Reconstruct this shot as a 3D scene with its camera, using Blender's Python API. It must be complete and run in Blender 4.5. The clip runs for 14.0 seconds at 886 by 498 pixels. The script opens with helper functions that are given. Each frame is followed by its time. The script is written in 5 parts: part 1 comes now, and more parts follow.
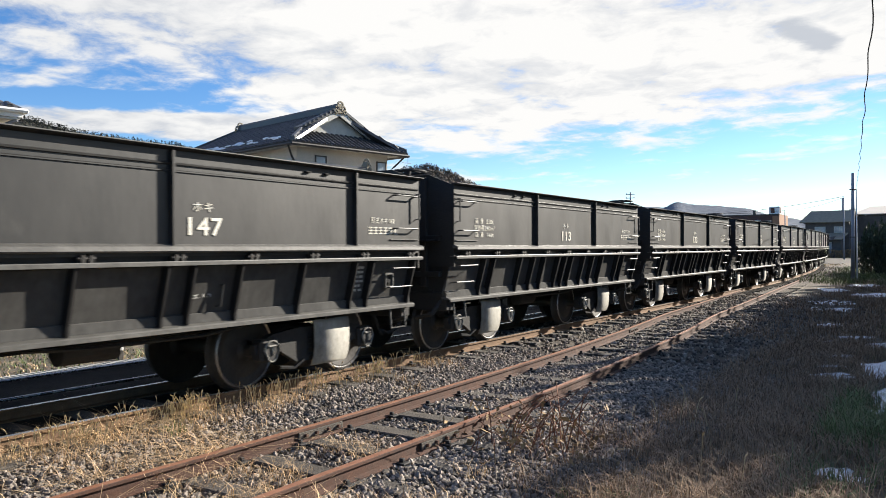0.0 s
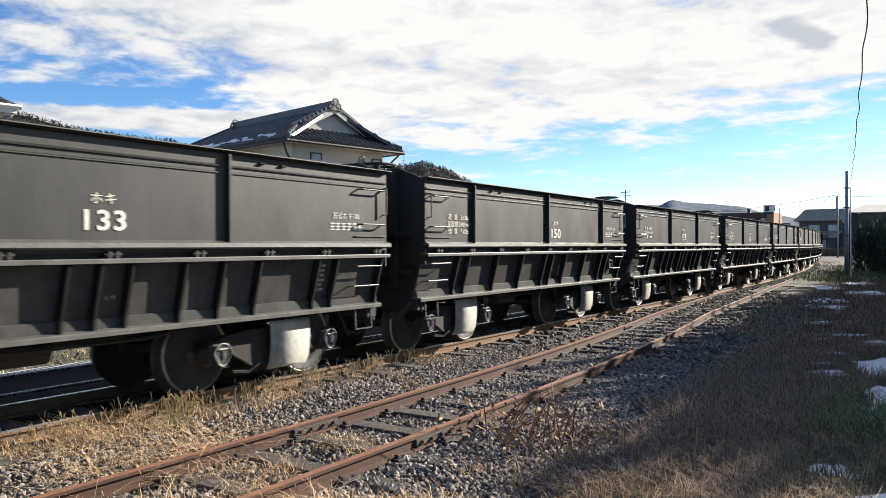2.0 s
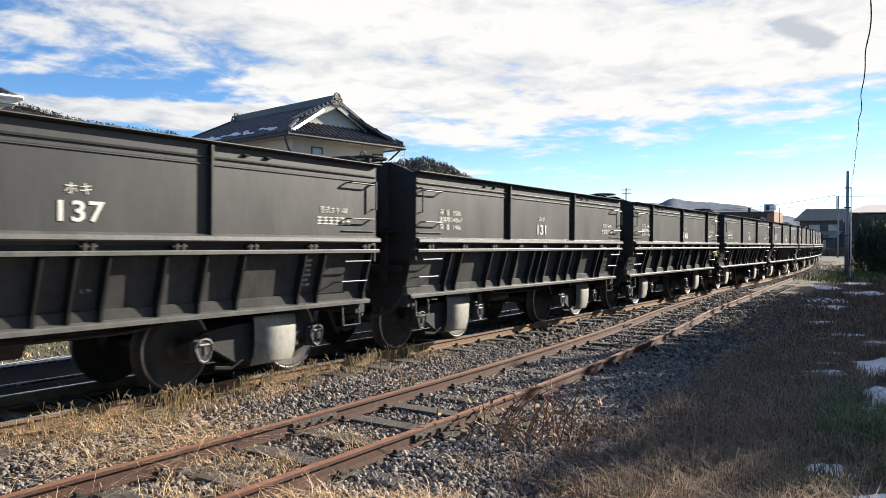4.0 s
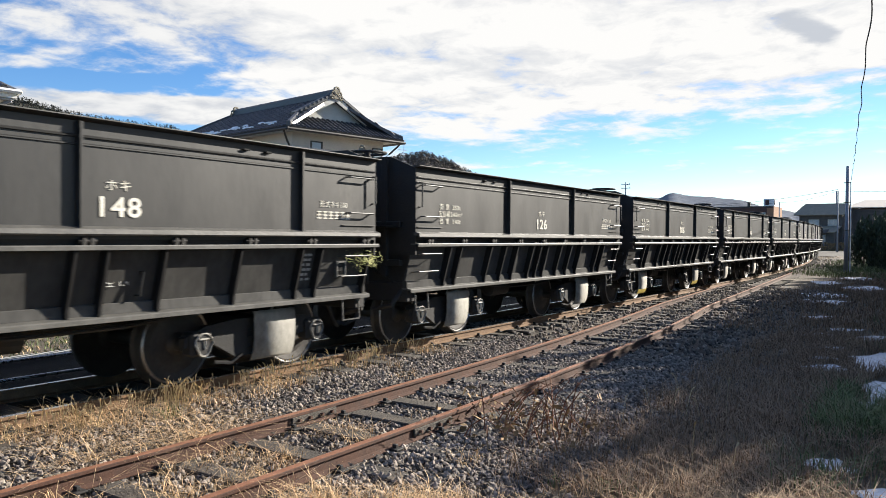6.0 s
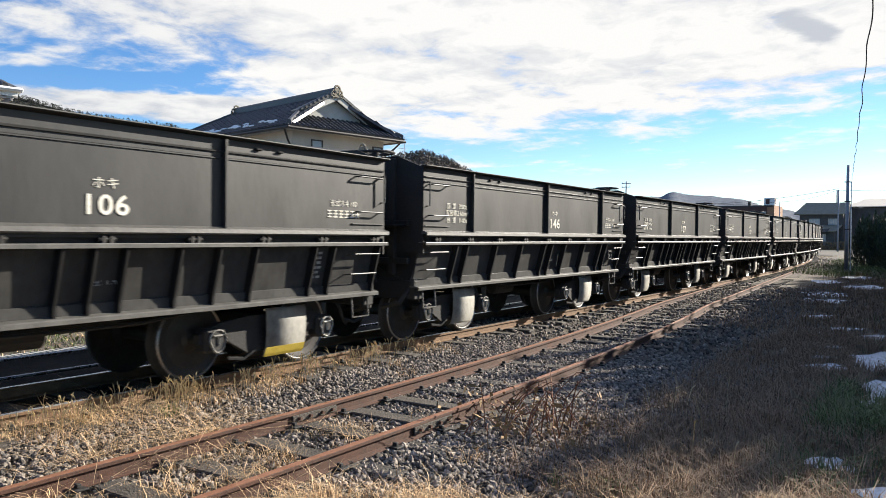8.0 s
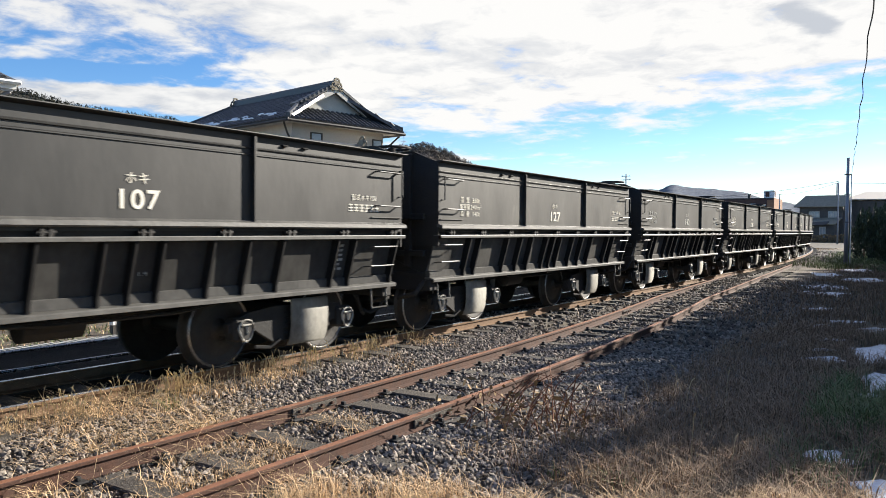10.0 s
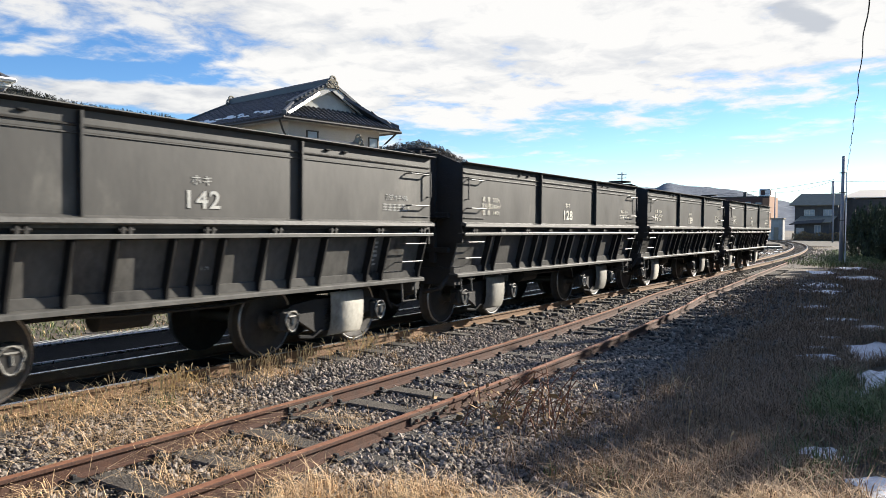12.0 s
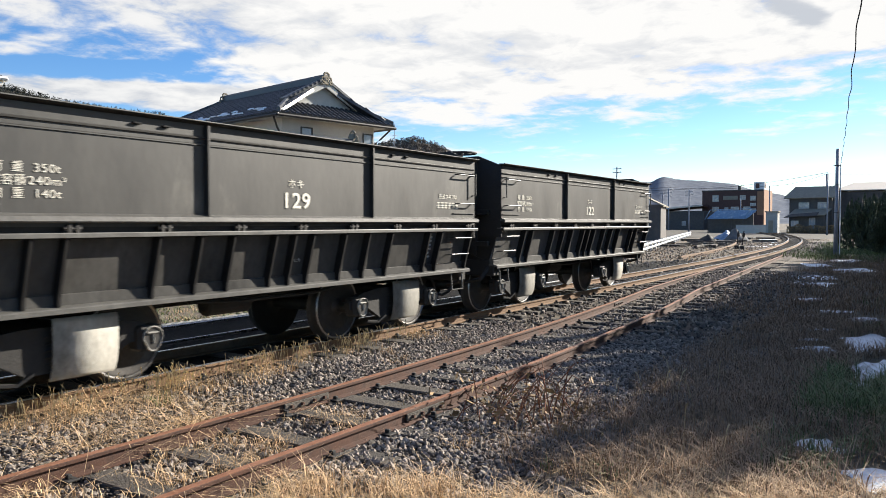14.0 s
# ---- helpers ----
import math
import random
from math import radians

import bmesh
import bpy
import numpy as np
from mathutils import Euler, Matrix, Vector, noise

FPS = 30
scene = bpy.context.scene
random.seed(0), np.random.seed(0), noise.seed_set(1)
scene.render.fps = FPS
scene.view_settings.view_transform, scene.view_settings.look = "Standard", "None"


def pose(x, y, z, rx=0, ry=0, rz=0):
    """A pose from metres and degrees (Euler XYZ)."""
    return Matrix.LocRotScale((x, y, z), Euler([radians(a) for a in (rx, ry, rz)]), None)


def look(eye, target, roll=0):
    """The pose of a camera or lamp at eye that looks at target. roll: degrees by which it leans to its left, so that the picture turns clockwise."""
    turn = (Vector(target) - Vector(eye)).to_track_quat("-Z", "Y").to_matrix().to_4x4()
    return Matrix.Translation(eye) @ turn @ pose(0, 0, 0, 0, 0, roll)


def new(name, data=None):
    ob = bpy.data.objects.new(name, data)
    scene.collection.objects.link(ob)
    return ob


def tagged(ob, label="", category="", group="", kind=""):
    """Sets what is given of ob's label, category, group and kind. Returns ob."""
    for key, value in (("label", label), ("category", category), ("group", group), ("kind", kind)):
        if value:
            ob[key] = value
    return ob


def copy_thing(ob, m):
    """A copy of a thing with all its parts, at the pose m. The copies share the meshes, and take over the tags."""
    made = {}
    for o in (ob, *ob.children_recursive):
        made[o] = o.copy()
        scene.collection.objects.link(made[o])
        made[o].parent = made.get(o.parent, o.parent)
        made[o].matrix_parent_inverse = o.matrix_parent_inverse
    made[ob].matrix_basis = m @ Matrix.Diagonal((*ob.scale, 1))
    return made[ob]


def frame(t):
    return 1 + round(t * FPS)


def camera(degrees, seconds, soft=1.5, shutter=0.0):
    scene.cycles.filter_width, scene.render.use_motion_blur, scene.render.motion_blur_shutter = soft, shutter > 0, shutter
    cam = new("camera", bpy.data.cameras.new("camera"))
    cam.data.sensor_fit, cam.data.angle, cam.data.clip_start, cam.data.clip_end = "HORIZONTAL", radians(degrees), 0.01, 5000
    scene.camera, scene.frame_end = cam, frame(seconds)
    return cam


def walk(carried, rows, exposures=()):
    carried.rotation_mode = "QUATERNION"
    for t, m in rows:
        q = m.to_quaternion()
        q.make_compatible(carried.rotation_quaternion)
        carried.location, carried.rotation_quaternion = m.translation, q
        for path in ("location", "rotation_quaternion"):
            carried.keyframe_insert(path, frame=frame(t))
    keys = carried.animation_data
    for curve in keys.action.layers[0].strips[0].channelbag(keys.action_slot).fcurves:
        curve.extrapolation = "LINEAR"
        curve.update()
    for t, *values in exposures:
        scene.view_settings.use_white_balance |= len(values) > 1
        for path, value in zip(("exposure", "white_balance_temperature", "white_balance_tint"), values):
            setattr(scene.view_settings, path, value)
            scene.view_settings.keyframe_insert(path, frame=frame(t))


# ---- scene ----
# ---------------------------------------------------------------- camera
cam = camera(60.66, 14.0, 0.85, 0.12)


def aim(x, y, z, yaw, dip, roll):
    """A camera pose: degrees to the left of +Y, degrees down, roll."""
    a, d = radians(yaw), radians(dip)
    way = Vector((-math.sin(a) * math.cos(d), math.cos(a) * math.cos(d), -math.sin(d)))
    return look((x, y, z), Vector((x, y, z)) + way, roll)


HELD = [
    (0, 0.006, 0.010, 1.544, 33.765, -0.037, -0.344), (0.5, 0.013, -0.008, 1.541, 33.810, -0.092, -0.493),
    (1, 0.013, 0.005, 1.543, 33.742, -0.013, -0.554), (1.5, 0.015, 0.002, 1.542, 33.596, 0.045, -0.602),
    (2, 0.009, 0.002, 1.539, 33.402, 0.157, -0.236), (2.5, 0.009, -0.004, 1.547, 33.420, 0.187, 0.074),
    (3, 0.008, -0.002, 1.542, 33.486, 0.228, 0.303), (5.5, -0.005, 0.011, 1.536, 33.343, 0.881, 0.349),
    (6, -0.001, 0.005, 1.540, 33.358, 0.896, 0.424), (6.5, -0.001, -0.002, 1.538, 33.388, 0.867, 0.628),
    (7, 0.000, -0.003, 1.538, 33.422, 0.858, 0.762), (7.5, 0.000, 0.000, 1.540, 33.413, 0.898, 0.650),
    (8, 0.000, 0.002, 1.537, 33.382, 0.988, 0.489), (10.5, -0.003, 0.008, 1.540, 33.324, 1.611, 0.565),
    (11, -0.003, 0.008, 1.536, 33.260, 1.666, 0.689), (11.5, -0.010, 0.013, 1.535, 33.159, 1.698, 0.578),
    (12, -0.007, 0.012, 1.535, 33.062, 1.668, 0.476), (12.5, 0.001, 0.014, 1.537, 33.013, 1.648, 0.160),
    (13, -0.006, 0.021, 1.533, 32.934, 1.725, 0.065), (13.5, -0.004, 0.020, 1.535, 32.850, 1.855, 0.010),
    (14, -0.006, 0.024, 1.533, 32.738, 1.981, 0.001)]
walk(cam, [(t, aim(*row)) for t, *row in HELD])

# ---------------------------------------------------------------- sky and sun
SUN_AZ, SUN_EL = 24.0, 23.3        # degrees from +Y towards +X, degrees up
scene.view_settings.exposure = 1.31
SUN_WAY = Vector((math.sin(radians(SUN_AZ)) * math.cos(radians(SUN_EL)), math.cos(radians(SUN_AZ)) * math.cos(radians(SUN_EL)), math.sin(radians(SUN_EL))))


def sky_world():
    w = bpy.data.worlds.new("sky")
    scene.world = w
    w.use_nodes = True
    nt = w.node_tree
    nt.nodes.clear()
    N, L = nt.nodes.new, nt.links.new
    out, bg = N("ShaderNodeOutputWorld"), N("ShaderNodeBackground")
    sky = N("ShaderNodeTexSky")
    sky.sky_type, sky.sun_disc = "NISHITA", False
    sky.sun_elevation, sky.sun_rotation = radians(SUN_EL), radians(SUN_AZ)
    sky.air_density, sky.dust_density, sky.ozone_density = 0.85, 0.1, 2.5
    tc, sep = N("ShaderNodeTexCoord"), N("ShaderNodeSeparateXYZ")
    L(tc.outputs["Generated"], sep.inputs[0])

    def m(op, a, b=None, clamp=False):
        n = N("ShaderNodeMath")
        n.operation, n.use_clamp = op, clamp
        for i, v in enumerate((a, b)):
            if v is None:
                continue
            if isinstance(v, (int, float)):
                n.inputs[i].default_value = v
            else:
                L(v, n.inputs[i])
        return n.outputs[0]

    def ramp(v, lo, hi):
        n = N("ShaderNodeMapRange")
        n.interpolation_type = "SMOOTHSTEP"
        n.inputs[1].default_value, n.inputs[2].default_value = lo, hi
        L(v, n.inputs[0])
        return n.outputs[0]
    x, y, z = sep.outputs
    up = m("MAXIMUM", z, 0.0)
    # the cloud layer as a plane seen in perspective
    deep = m("ADD", up, 0.10)
    px, py = m("DIVIDE", x, deep), m("DIVIDE", y, deep)
    comb = N("ShaderNodeCombineXYZ")
    L(px, comb.inputs[0]), L(py, comb.inputs[1])

    def fbm(scale, detail, rough, off, dist=0.0):
        mp = N("ShaderNodeMapping")
        mp.inputs["Location"].default_value = off
        L(comb.outputs[0], mp.inputs["Vector"])
        n = N("ShaderNodeTexNoise")
        n.inputs["Scale"].default_value, n.inputs["Detail"].default_value = scale, detail
        n.inputs["Roughness"].default_value, n.inputs["Distortion"].default_value = rough, dist
        L(mp.outputs[0], n.inputs["Vector"])
        return n.outputs["Fac"]
    big = fbm(0.55, 3, 0.5, (3.1, 7.4, 0))
    mid = fbm(1.7, 8, 0.56, (1.3, 2.2, 0), 0.25)
    wisp = fbm(5.0, 8, 0.6, (8.3, 0.7, 0), 0.3)
    az = N("ShaderNodeMath")
    az.operation = "ARCTAN2"
    L(x, az.inputs[0]), L(y, az.inputs[1])            # radians from +Y towards +X
    # a bank of cloud towards the sun, its lower edge higher on the left, thinner overhead, clear behind
    sunny = ramp(az.outputs[0], -1.02, -0.72)
    edge = m("SUBTRACT", 0.222, m("MULTIPLY", sunny, 0.092))
    cover = m("MULTIPLY", m("SUBTRACT", z, edge), 13.0)
    cover = m("MINIMUM", cover, 1.0)
    cover = m("ADD", cover, m("MULTIPLY", m("SUBTRACT", mid, 0.5), 4.2))
    cover = m("ADD", cover, m("MULTIPLY", m("SUBTRACT", big, 0.5), 1.6))
    cover = m("ADD", cover, m("MULTIPLY", m("SUBTRACT", wisp, 0.5), 2.2))
    cover = m("ADD", cover, m("MULTIPLY", sunny, 0.18))
    # a lower bank over the hills
    bank = m("MULTIPLY", ramp(z, 0.125, 0.145), m("SUBTRACT", 1.0, ramp(z, 0.160, 0.178)))
    bank = m("MULTIPLY", bank, m("SUBTRACT", 1.0, ramp(az.outputs[0], -0.80, -0.60)))
    cover = m("ADD", cover, m("MULTIPLY", bank, 1.9))
    cloud = ramp(cover, -0.15, 0.85)
    fade = m("SUBTRACT", 1.0, m("MULTIPLY", ramp(z, 0.38, 0.68), 0.72))
    front = m("MULTIPLY", ramp(az.outputs[0], -1.9, -1.3), m("SUBTRACT", 1.0, ramp(az.outputs[0], 0.9, 1.6)))
    front = m("MAXIMUM", front, m("MULTIPLY", ramp(z, 0.5, 0.75), 0.5))
    cloud = m("MULTIPLY", cloud, m("MULTIPLY", fade, front))
    body = N("ShaderNodeMix")
    body.data_type = "RGBA"
    tone = m("ADD", m("MULTIPLY", ramp(m("ADD", wisp, mid), 0.75, 1.2), 0.75), m("MULTIPLY", sunny, 0.45), True)
    # one small grey cloud high on the sun's side
    ex = m("DIVIDE", m("ADD", az.outputs[0], 0.142), 0.040)
    ez = m("DIVIDE", m("ADD", m("SUBTRACT", z, 0.247), m("MULTIPLY", m("ADD", az.outputs[0], 0.142), 0.45)), 0.016)
    near = m("ADD", m("MULTIPLY", ex, ex), m("MULTIPLY", ez, ez))
    near = m("ADD", near, m("MULTIPLY", m("SUBTRACT", wisp, 0.5), 3.0))
    tone = m("MULTIPLY", tone, m("SUBTRACT", 1.0, m("MULTIPLY", m("SUBTRACT", 1.0, ramp(near, 0.2, 1.5)), 0.95)))
    L(tone, body.inputs["Factor"])
    body.inputs["A"].default_value, body.inputs["B"].default_value = (6.6, 7.0, 7.7, 1), (11.2, 11.1, 10.9, 1)
    clear = N("ShaderNodeHueSaturation")
    clear.inputs["Saturation"].default_value, clear.inputs["Value"].default_value = 1.28, 2.0
    clear.inputs["Hue"].default_value = 0.508
    L(sky.outputs[0], clear.inputs["Color"])
    mix = N("ShaderNodeMix")
    mix.data_type = "RGBA"
    L(cloud, mix.inputs["Factor"]), L(clear.outputs[0], mix.inputs["A"]), L(body.outputs["Result"], mix.inputs["B"])
    L(mix.outputs["Result"], bg.inputs["Color"])
    bg.inputs["Strength"].default_value = 0.0358
    L(bg.outputs[0], out.inputs[0])


sky_world()
sun = new("sun", bpy.data.lights.new("sun", "SUN"))
sun.data.energy, sun.data.angle, sun.data.color = 5.0, radians(0.6), (1.0, 0.93, 0.82)
sun.matrix_world = look(SUN_WAY * 60, (0, 0, 0))
# ---------------------------------------------------------------- materials


def material(name, c1, c2, rough=0.8, scale=6.0, metal=0.0, bump=0.3, fine=60.0, c3=None, spots=0.0, streak=1.0, island=0.0, objrand=0.0, spec=0.5, bdist=0.01):
    """Two colours mixed by a coarse noise, darkened and lit by a fine one, with optional stains of a third colour and bump."""
    mat = bpy.data.materials.new(name)
    mat.use_nodes = True
    nt = mat.node_tree
    N, L = nt.nodes.new, nt.links.new
    b = nt.nodes["Principled BSDF"]
    b.inputs["Metallic"].default_value, b.inputs["Specular IOR Level"].default_value = metal, spec
    tc, mp = N("ShaderNodeTexCoord"), N("ShaderNodeMapping")
    mp.inputs["Scale"].default_value = (1, 1, 1 / streak)
    L(tc.outputs["Object"], mp.inputs["Vector"])

    def noise_tex(s, detail=5, rgh=0.6):
        n = N("ShaderNodeTexNoise")
        n.inputs["Scale"].default_value, n.inputs["Detail"].default_value, n.inputs["Roughness"].default_value = s, detail, rgh
        L(mp.outputs[0], n.inputs["Vector"])
        return n.outputs["Fac"]

    def mixed(fac, a, bb):
        n = N("ShaderNodeMix")
        n.data_type = "RGBA"
        for key, v in (("Factor", fac), ("A", a), ("B", bb)):
            if isinstance(v, tuple):
                n.inputs[key].default_value = (*v, 1)
            elif isinstance(v, float):
                n.inputs[key].default_value = v
            else:
                L(v, n.inputs[key])
        return n.outputs["Result"]

    def ramp(v, lo, hi):
        n = N("ShaderNodeMapRange")
        n.inputs[1].default_value, n.inputs[2].default_value = lo, hi
        L(v, n.inputs[0])
        return n.outputs[0]
    coarse, grain = noise_tex(scale), noise_tex(fine, 3)
    col = mixed(ramp(coarse, 0.3, 0.7), c1, c2)
    if c3:
        col = mixed(ramp(noise_tex(scale * 0.37 + 0.3, 7, 0.65), 1.0 - spots, 1.12 - spots), col, c3)
    hsv = N("ShaderNodeHueSaturation")
    L(col, hsv.inputs["Color"])
    val = ramp(grain, 0.2, 0.8)
    val_n = N("ShaderNodeMapRange")
    val_n.inputs[3].default_value, val_n.inputs[4].default_value = 0.78, 1.22
    L(val, val_n.inputs[0])
    value = val_n.outputs[0]
    for amount, node, out in ((island, "ShaderNodeNewGeometry", "Random Per Island"), (objrand, "ShaderNodeObjectInfo", "Random")):
        if amount:
            g, mr, mu = N(node), N("ShaderNodeMapRange"), N("ShaderNodeMath")
            mr.inputs[3].default_value, mr.inputs[4].default_value = 1 - amount, 1 + amount
            mu.operation = "MULTIPLY"
            L(g.outputs[out], mr.inputs[0]), L(mr.outputs[0], mu.inputs[0]), L(value, mu.inputs[1])
            value = mu.outputs[0]
    L(value, hsv.inputs["Value"])
    L(hsv.outputs[0], b.inputs["Base Color"])
    rr = N("ShaderNodeMapRange")
    rr.inputs[3].default_value, rr.inputs[4].default_value = max(0.05, rough - 0.12), min(1, rough + 0.12)
    L(coarse, rr.inputs[0]), L(rr.outputs[0], b.inputs["Roughness"])
    if bump:
        bn, ad = N("ShaderNodeBump"), N("ShaderNodeMath")
        ad.operation = "ADD"
        L(coarse, ad.inputs[0]), L(grain, ad.inputs[1]), L(ad.outputs[0], bn.inputs["Height"])
        bn.inputs["Strength"].default_value, bn.inputs["Distance"].default_value = bump, bdist
        L(bn.outputs[0], b.inputs["Normal"])
    return mat


M_PAINT = material("wagon_paint", (0.013, 0.013, 0.013), (0.025, 0.0245, 0.023), 0.48, 1.6, bump=0.12, fine=14, c3=(0.07, 0.066, 0.058), spots=0.38, streak=2.5, objrand=0.12, spec=0.5)
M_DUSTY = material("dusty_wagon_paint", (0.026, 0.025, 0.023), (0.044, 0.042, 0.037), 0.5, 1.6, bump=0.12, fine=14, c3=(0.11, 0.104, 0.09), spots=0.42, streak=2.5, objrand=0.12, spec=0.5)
# Black chosen for shaded rib faces; small dark fittings share it.
M_SHADEBLACK = material("soot_black_plate", (0.007, 0.007, 0.0075), (0.015, 0.0145, 0.0145), 0.75, 2.0, bump=0.15, fine=14, spec=0.2)
# Underframe grime; also stands in for shade on top flanges and end plates.
M_DARK = material("underframe_grime", (0.011, 0.0105, 0.010), (0.025, 0.0225, 0.020), 0.75, 5, bump=0.3, fine=40)
# Paler than the wagon paint: the sun on ledges and lips is in the colour.
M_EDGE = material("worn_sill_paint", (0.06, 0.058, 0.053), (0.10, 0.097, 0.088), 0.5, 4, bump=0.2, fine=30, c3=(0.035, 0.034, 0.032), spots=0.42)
M_GUARD = material("guard_plate_grey", (0.21, 0.20, 0.18), (0.30, 0.29, 0.255), 0.6, 3, bump=0.25, fine=30, c3=(0.10, 0.085, 0.065), spots=0.42, streak=2, objrand=0.4)
M_YELLOW = material("yellow_paint", (0.42, 0.30, 0.03), (0.5, 0.38, 0.06), 0.6, 8, bump=0.1)
M_WHEEL = material("wheel_steel", (0.028, 0.025, 0.023), (0.055, 0.049, 0.043), 0.6, 6, metal=0.3, bump=0.2, fine=30)
M_TREAD = material("polished_tread", (0.30, 0.29, 0.28), (0.42, 0.41, 0.40), 0.35, 8, metal=0.8, bump=0.05)
M_LETTER = material("white_lettering", (0.60, 0.57, 0.48), (0.72, 0.69, 0.60), 0.7, 9, bump=0.0, c3=(0.35, 0.35, 0.33), spots=0.30)
M_LETTER_DIM = material("faded_lettering", (0.30, 0.30, 0.28), (0.42, 0.42, 0.39), 0.7, 9, bump=0.0)
M_RUST = material("rail_rust", (0.045, 0.021, 0.013), (0.085, 0.036, 0.020), 0.85, 7, bump=0.4, fine=60, c3=(0.10, 0.055, 0.035), spots=0.45)
M_RAILTOP = material("rail_head_rust", (0.23, 0.10, 0.055), (0.30, 0.145, 0.085), 0.6, 9, metal=0.25, bump=0.15, fine=60)
M_RAILSHINE = material("rail_head_steel", (0.38, 0.36, 0.34), (0.5, 0.48, 0.46), 0.28, 9, metal=0.85, bump=0.05)
M_MAINRUST = material("main_rail_rust", (0.14, 0.08, 0.042), (0.21, 0.125, 0.065), 0.85, 7, bump=0.4, fine=60)
M_SLEEPER = material("weathered_sleeper", (0.050, 0.042, 0.034), (0.092, 0.078, 0.063), 0.9, 3, bump=0.8, fine=45, c3=(0.05, 0.042, 0.034), spots=0.4, objrand=0.2, bdist=0.02)
M_STONE = material("ballast_stone", (0.125, 0.103, 0.082), (0.27, 0.23, 0.188), 0.9, 9, bump=0.5, fine=70, island=0.72)
M_SOIL = material("ballast_soil", (0.078, 0.061, 0.043), (0.13, 0.104, 0.073), 0.95, 2.2, bump=0.9, fine=26, c3=(0.23, 0.19, 0.12), spots=0.42, bdist=0.03)
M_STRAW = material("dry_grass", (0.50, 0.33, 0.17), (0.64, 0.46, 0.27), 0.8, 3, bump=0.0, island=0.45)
# Straw's hue at about half brightness, for grass standing in shade.
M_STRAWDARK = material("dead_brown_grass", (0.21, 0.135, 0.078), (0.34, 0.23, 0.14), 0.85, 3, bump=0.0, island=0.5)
M_GREEN = material("green_grass", (0.085, 0.12, 0.035), (0.14, 0.175, 0.055), 0.7, 3, bump=0.0, island=0.4)
M_TUFT = material("yellow_green_tuft", (0.34, 0.36, 0.12), (0.48, 0.46, 0.20), 0.85, 6, bump=0.0, island=0.4)
M_SNOW = material("old_snow", (0.78, 0.80, 0.83), (0.86, 0.87, 0.88), 0.6, 6, bump=0.6, fine=40, bdist=0.02)
M_DOOR = material("dump_door_paint", (0.042, 0.041, 0.039), (0.078, 0.076, 0.071), 0.5, 2.2, bump=0.15, fine=14, c3=(0.020, 0.020, 0.020), spots=0.40, streak=1.6, objrand=0.2, spec=0.12)
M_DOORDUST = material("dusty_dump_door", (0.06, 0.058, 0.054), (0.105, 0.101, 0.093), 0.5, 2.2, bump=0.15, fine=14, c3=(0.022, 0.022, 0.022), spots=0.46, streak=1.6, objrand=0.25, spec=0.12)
# Near black: the train's shadow on the ground is put into this colour.
M_TRAINSHADE = material("oily_cinders", (0.006, 0.006, 0.006), (0.014, 0.013, 0.012), 0.95, 4, bump=0.8, fine=40, spec=0.1, bdist=0.03)
M_CONCRETE = material("grey_concrete", (0.30, 0.30, 0.28), (0.42, 0.41, 0.38), 0.85, 2, bump=0.3, fine=40, c3=(0.2, 0.19, 0.17), spots=0.4, streak=2)
M_ASPHALT = material("asphalt", (0.10, 0.10, 0.10), (0.14, 0.14, 0.135), 0.9, 1.5, bump=0.3, fine=60)
M_TILE = material("dark_roof_tile", (0.035, 0.038, 0.045), (0.06, 0.063, 0.07), 0.42, 3, bump=0.2, fine=30, island=0.25, spec=0.6)
M_CREAM = material("cream_render", (0.44, 0.405, 0.36), (0.52, 0.48, 0.43), 0.9, 1.2, bump=0.15, fine=50, c3=(0.36, 0.33, 0.29), spots=0.33, streak=3)
M_WHITE = material("white_paint", (0.72, 0.72, 0.70), (0.8, 0.8, 0.78), 0.6, 3, bump=0.05)
M_PLASTER = material("gable_plaster", (0.44, 0.43, 0.40), (0.52, 0.51, 0.47), 0.85, 2, bump=0.1)
M_DARKFRAME = material("dark_bronze_frame", (0.03, 0.027, 0.025), (0.05, 0.045, 0.04), 0.5, 5, bump=0.05)
M_GLASS = material("window_glass", (0.20, 0.23, 0.26), (0.30, 0.33, 0.36), 0.12, 2, bump=0.0, spec=0.8)
M_BRICK = material("brown_brick", (0.075, 0.042, 0.036), (0.11, 0.06, 0.05), 0.9, 1.4, bump=0.3, fine=18)
M_ORANGE = material("orange_wall", (0.27, 0.145, 0.085), (0.32, 0.175, 0.10), 0.9, 1.4, bump=0.1)
M_BROWNWALL = material("dark_brown_siding", (0.07, 0.06, 0.055), (0.11, 0.095, 0.085), 0.8, 2, bump=0.2)
M_ROOFGREY = material("grey_tile_roof", (0.23, 0.20, 0.15), (0.30, 0.265, 0.20), 0.92, 2, bump=0.3, c3=(0.30, 0.30, 0.29), spots=0.35)
M_PALEROOF = material("pale_metal_roof", (0.52, 0.47, 0.40), (0.60, 0.55, 0.48), 0.45, 2, metal=0.2, bump=0.1)
M_TARP = material("blue_tarpaulin", (0.14, 0.24, 0.38), (0.22, 0.34, 0.48), 0.5, 3, bump=0.5, c3=(0.40, 0.48, 0.55), spots=0.45, bdist=0.1)
M_POLE = material("grey_pole", (0.20, 0.21, 0.24), (0.28, 0.29, 0.32), 0.7, 3, bump=0.1, streak=3)
M_WIRE = material("black_cable", (0.02, 0.02, 0.02), (0.03, 0.03, 0.03), 0.6, 3, bump=0.0)
M_JUNIPER = material("juniper_green", (0.032, 0.045, 0.022), (0.058, 0.074, 0.034), 0.75, 2, bump=0.0, island=0.5)
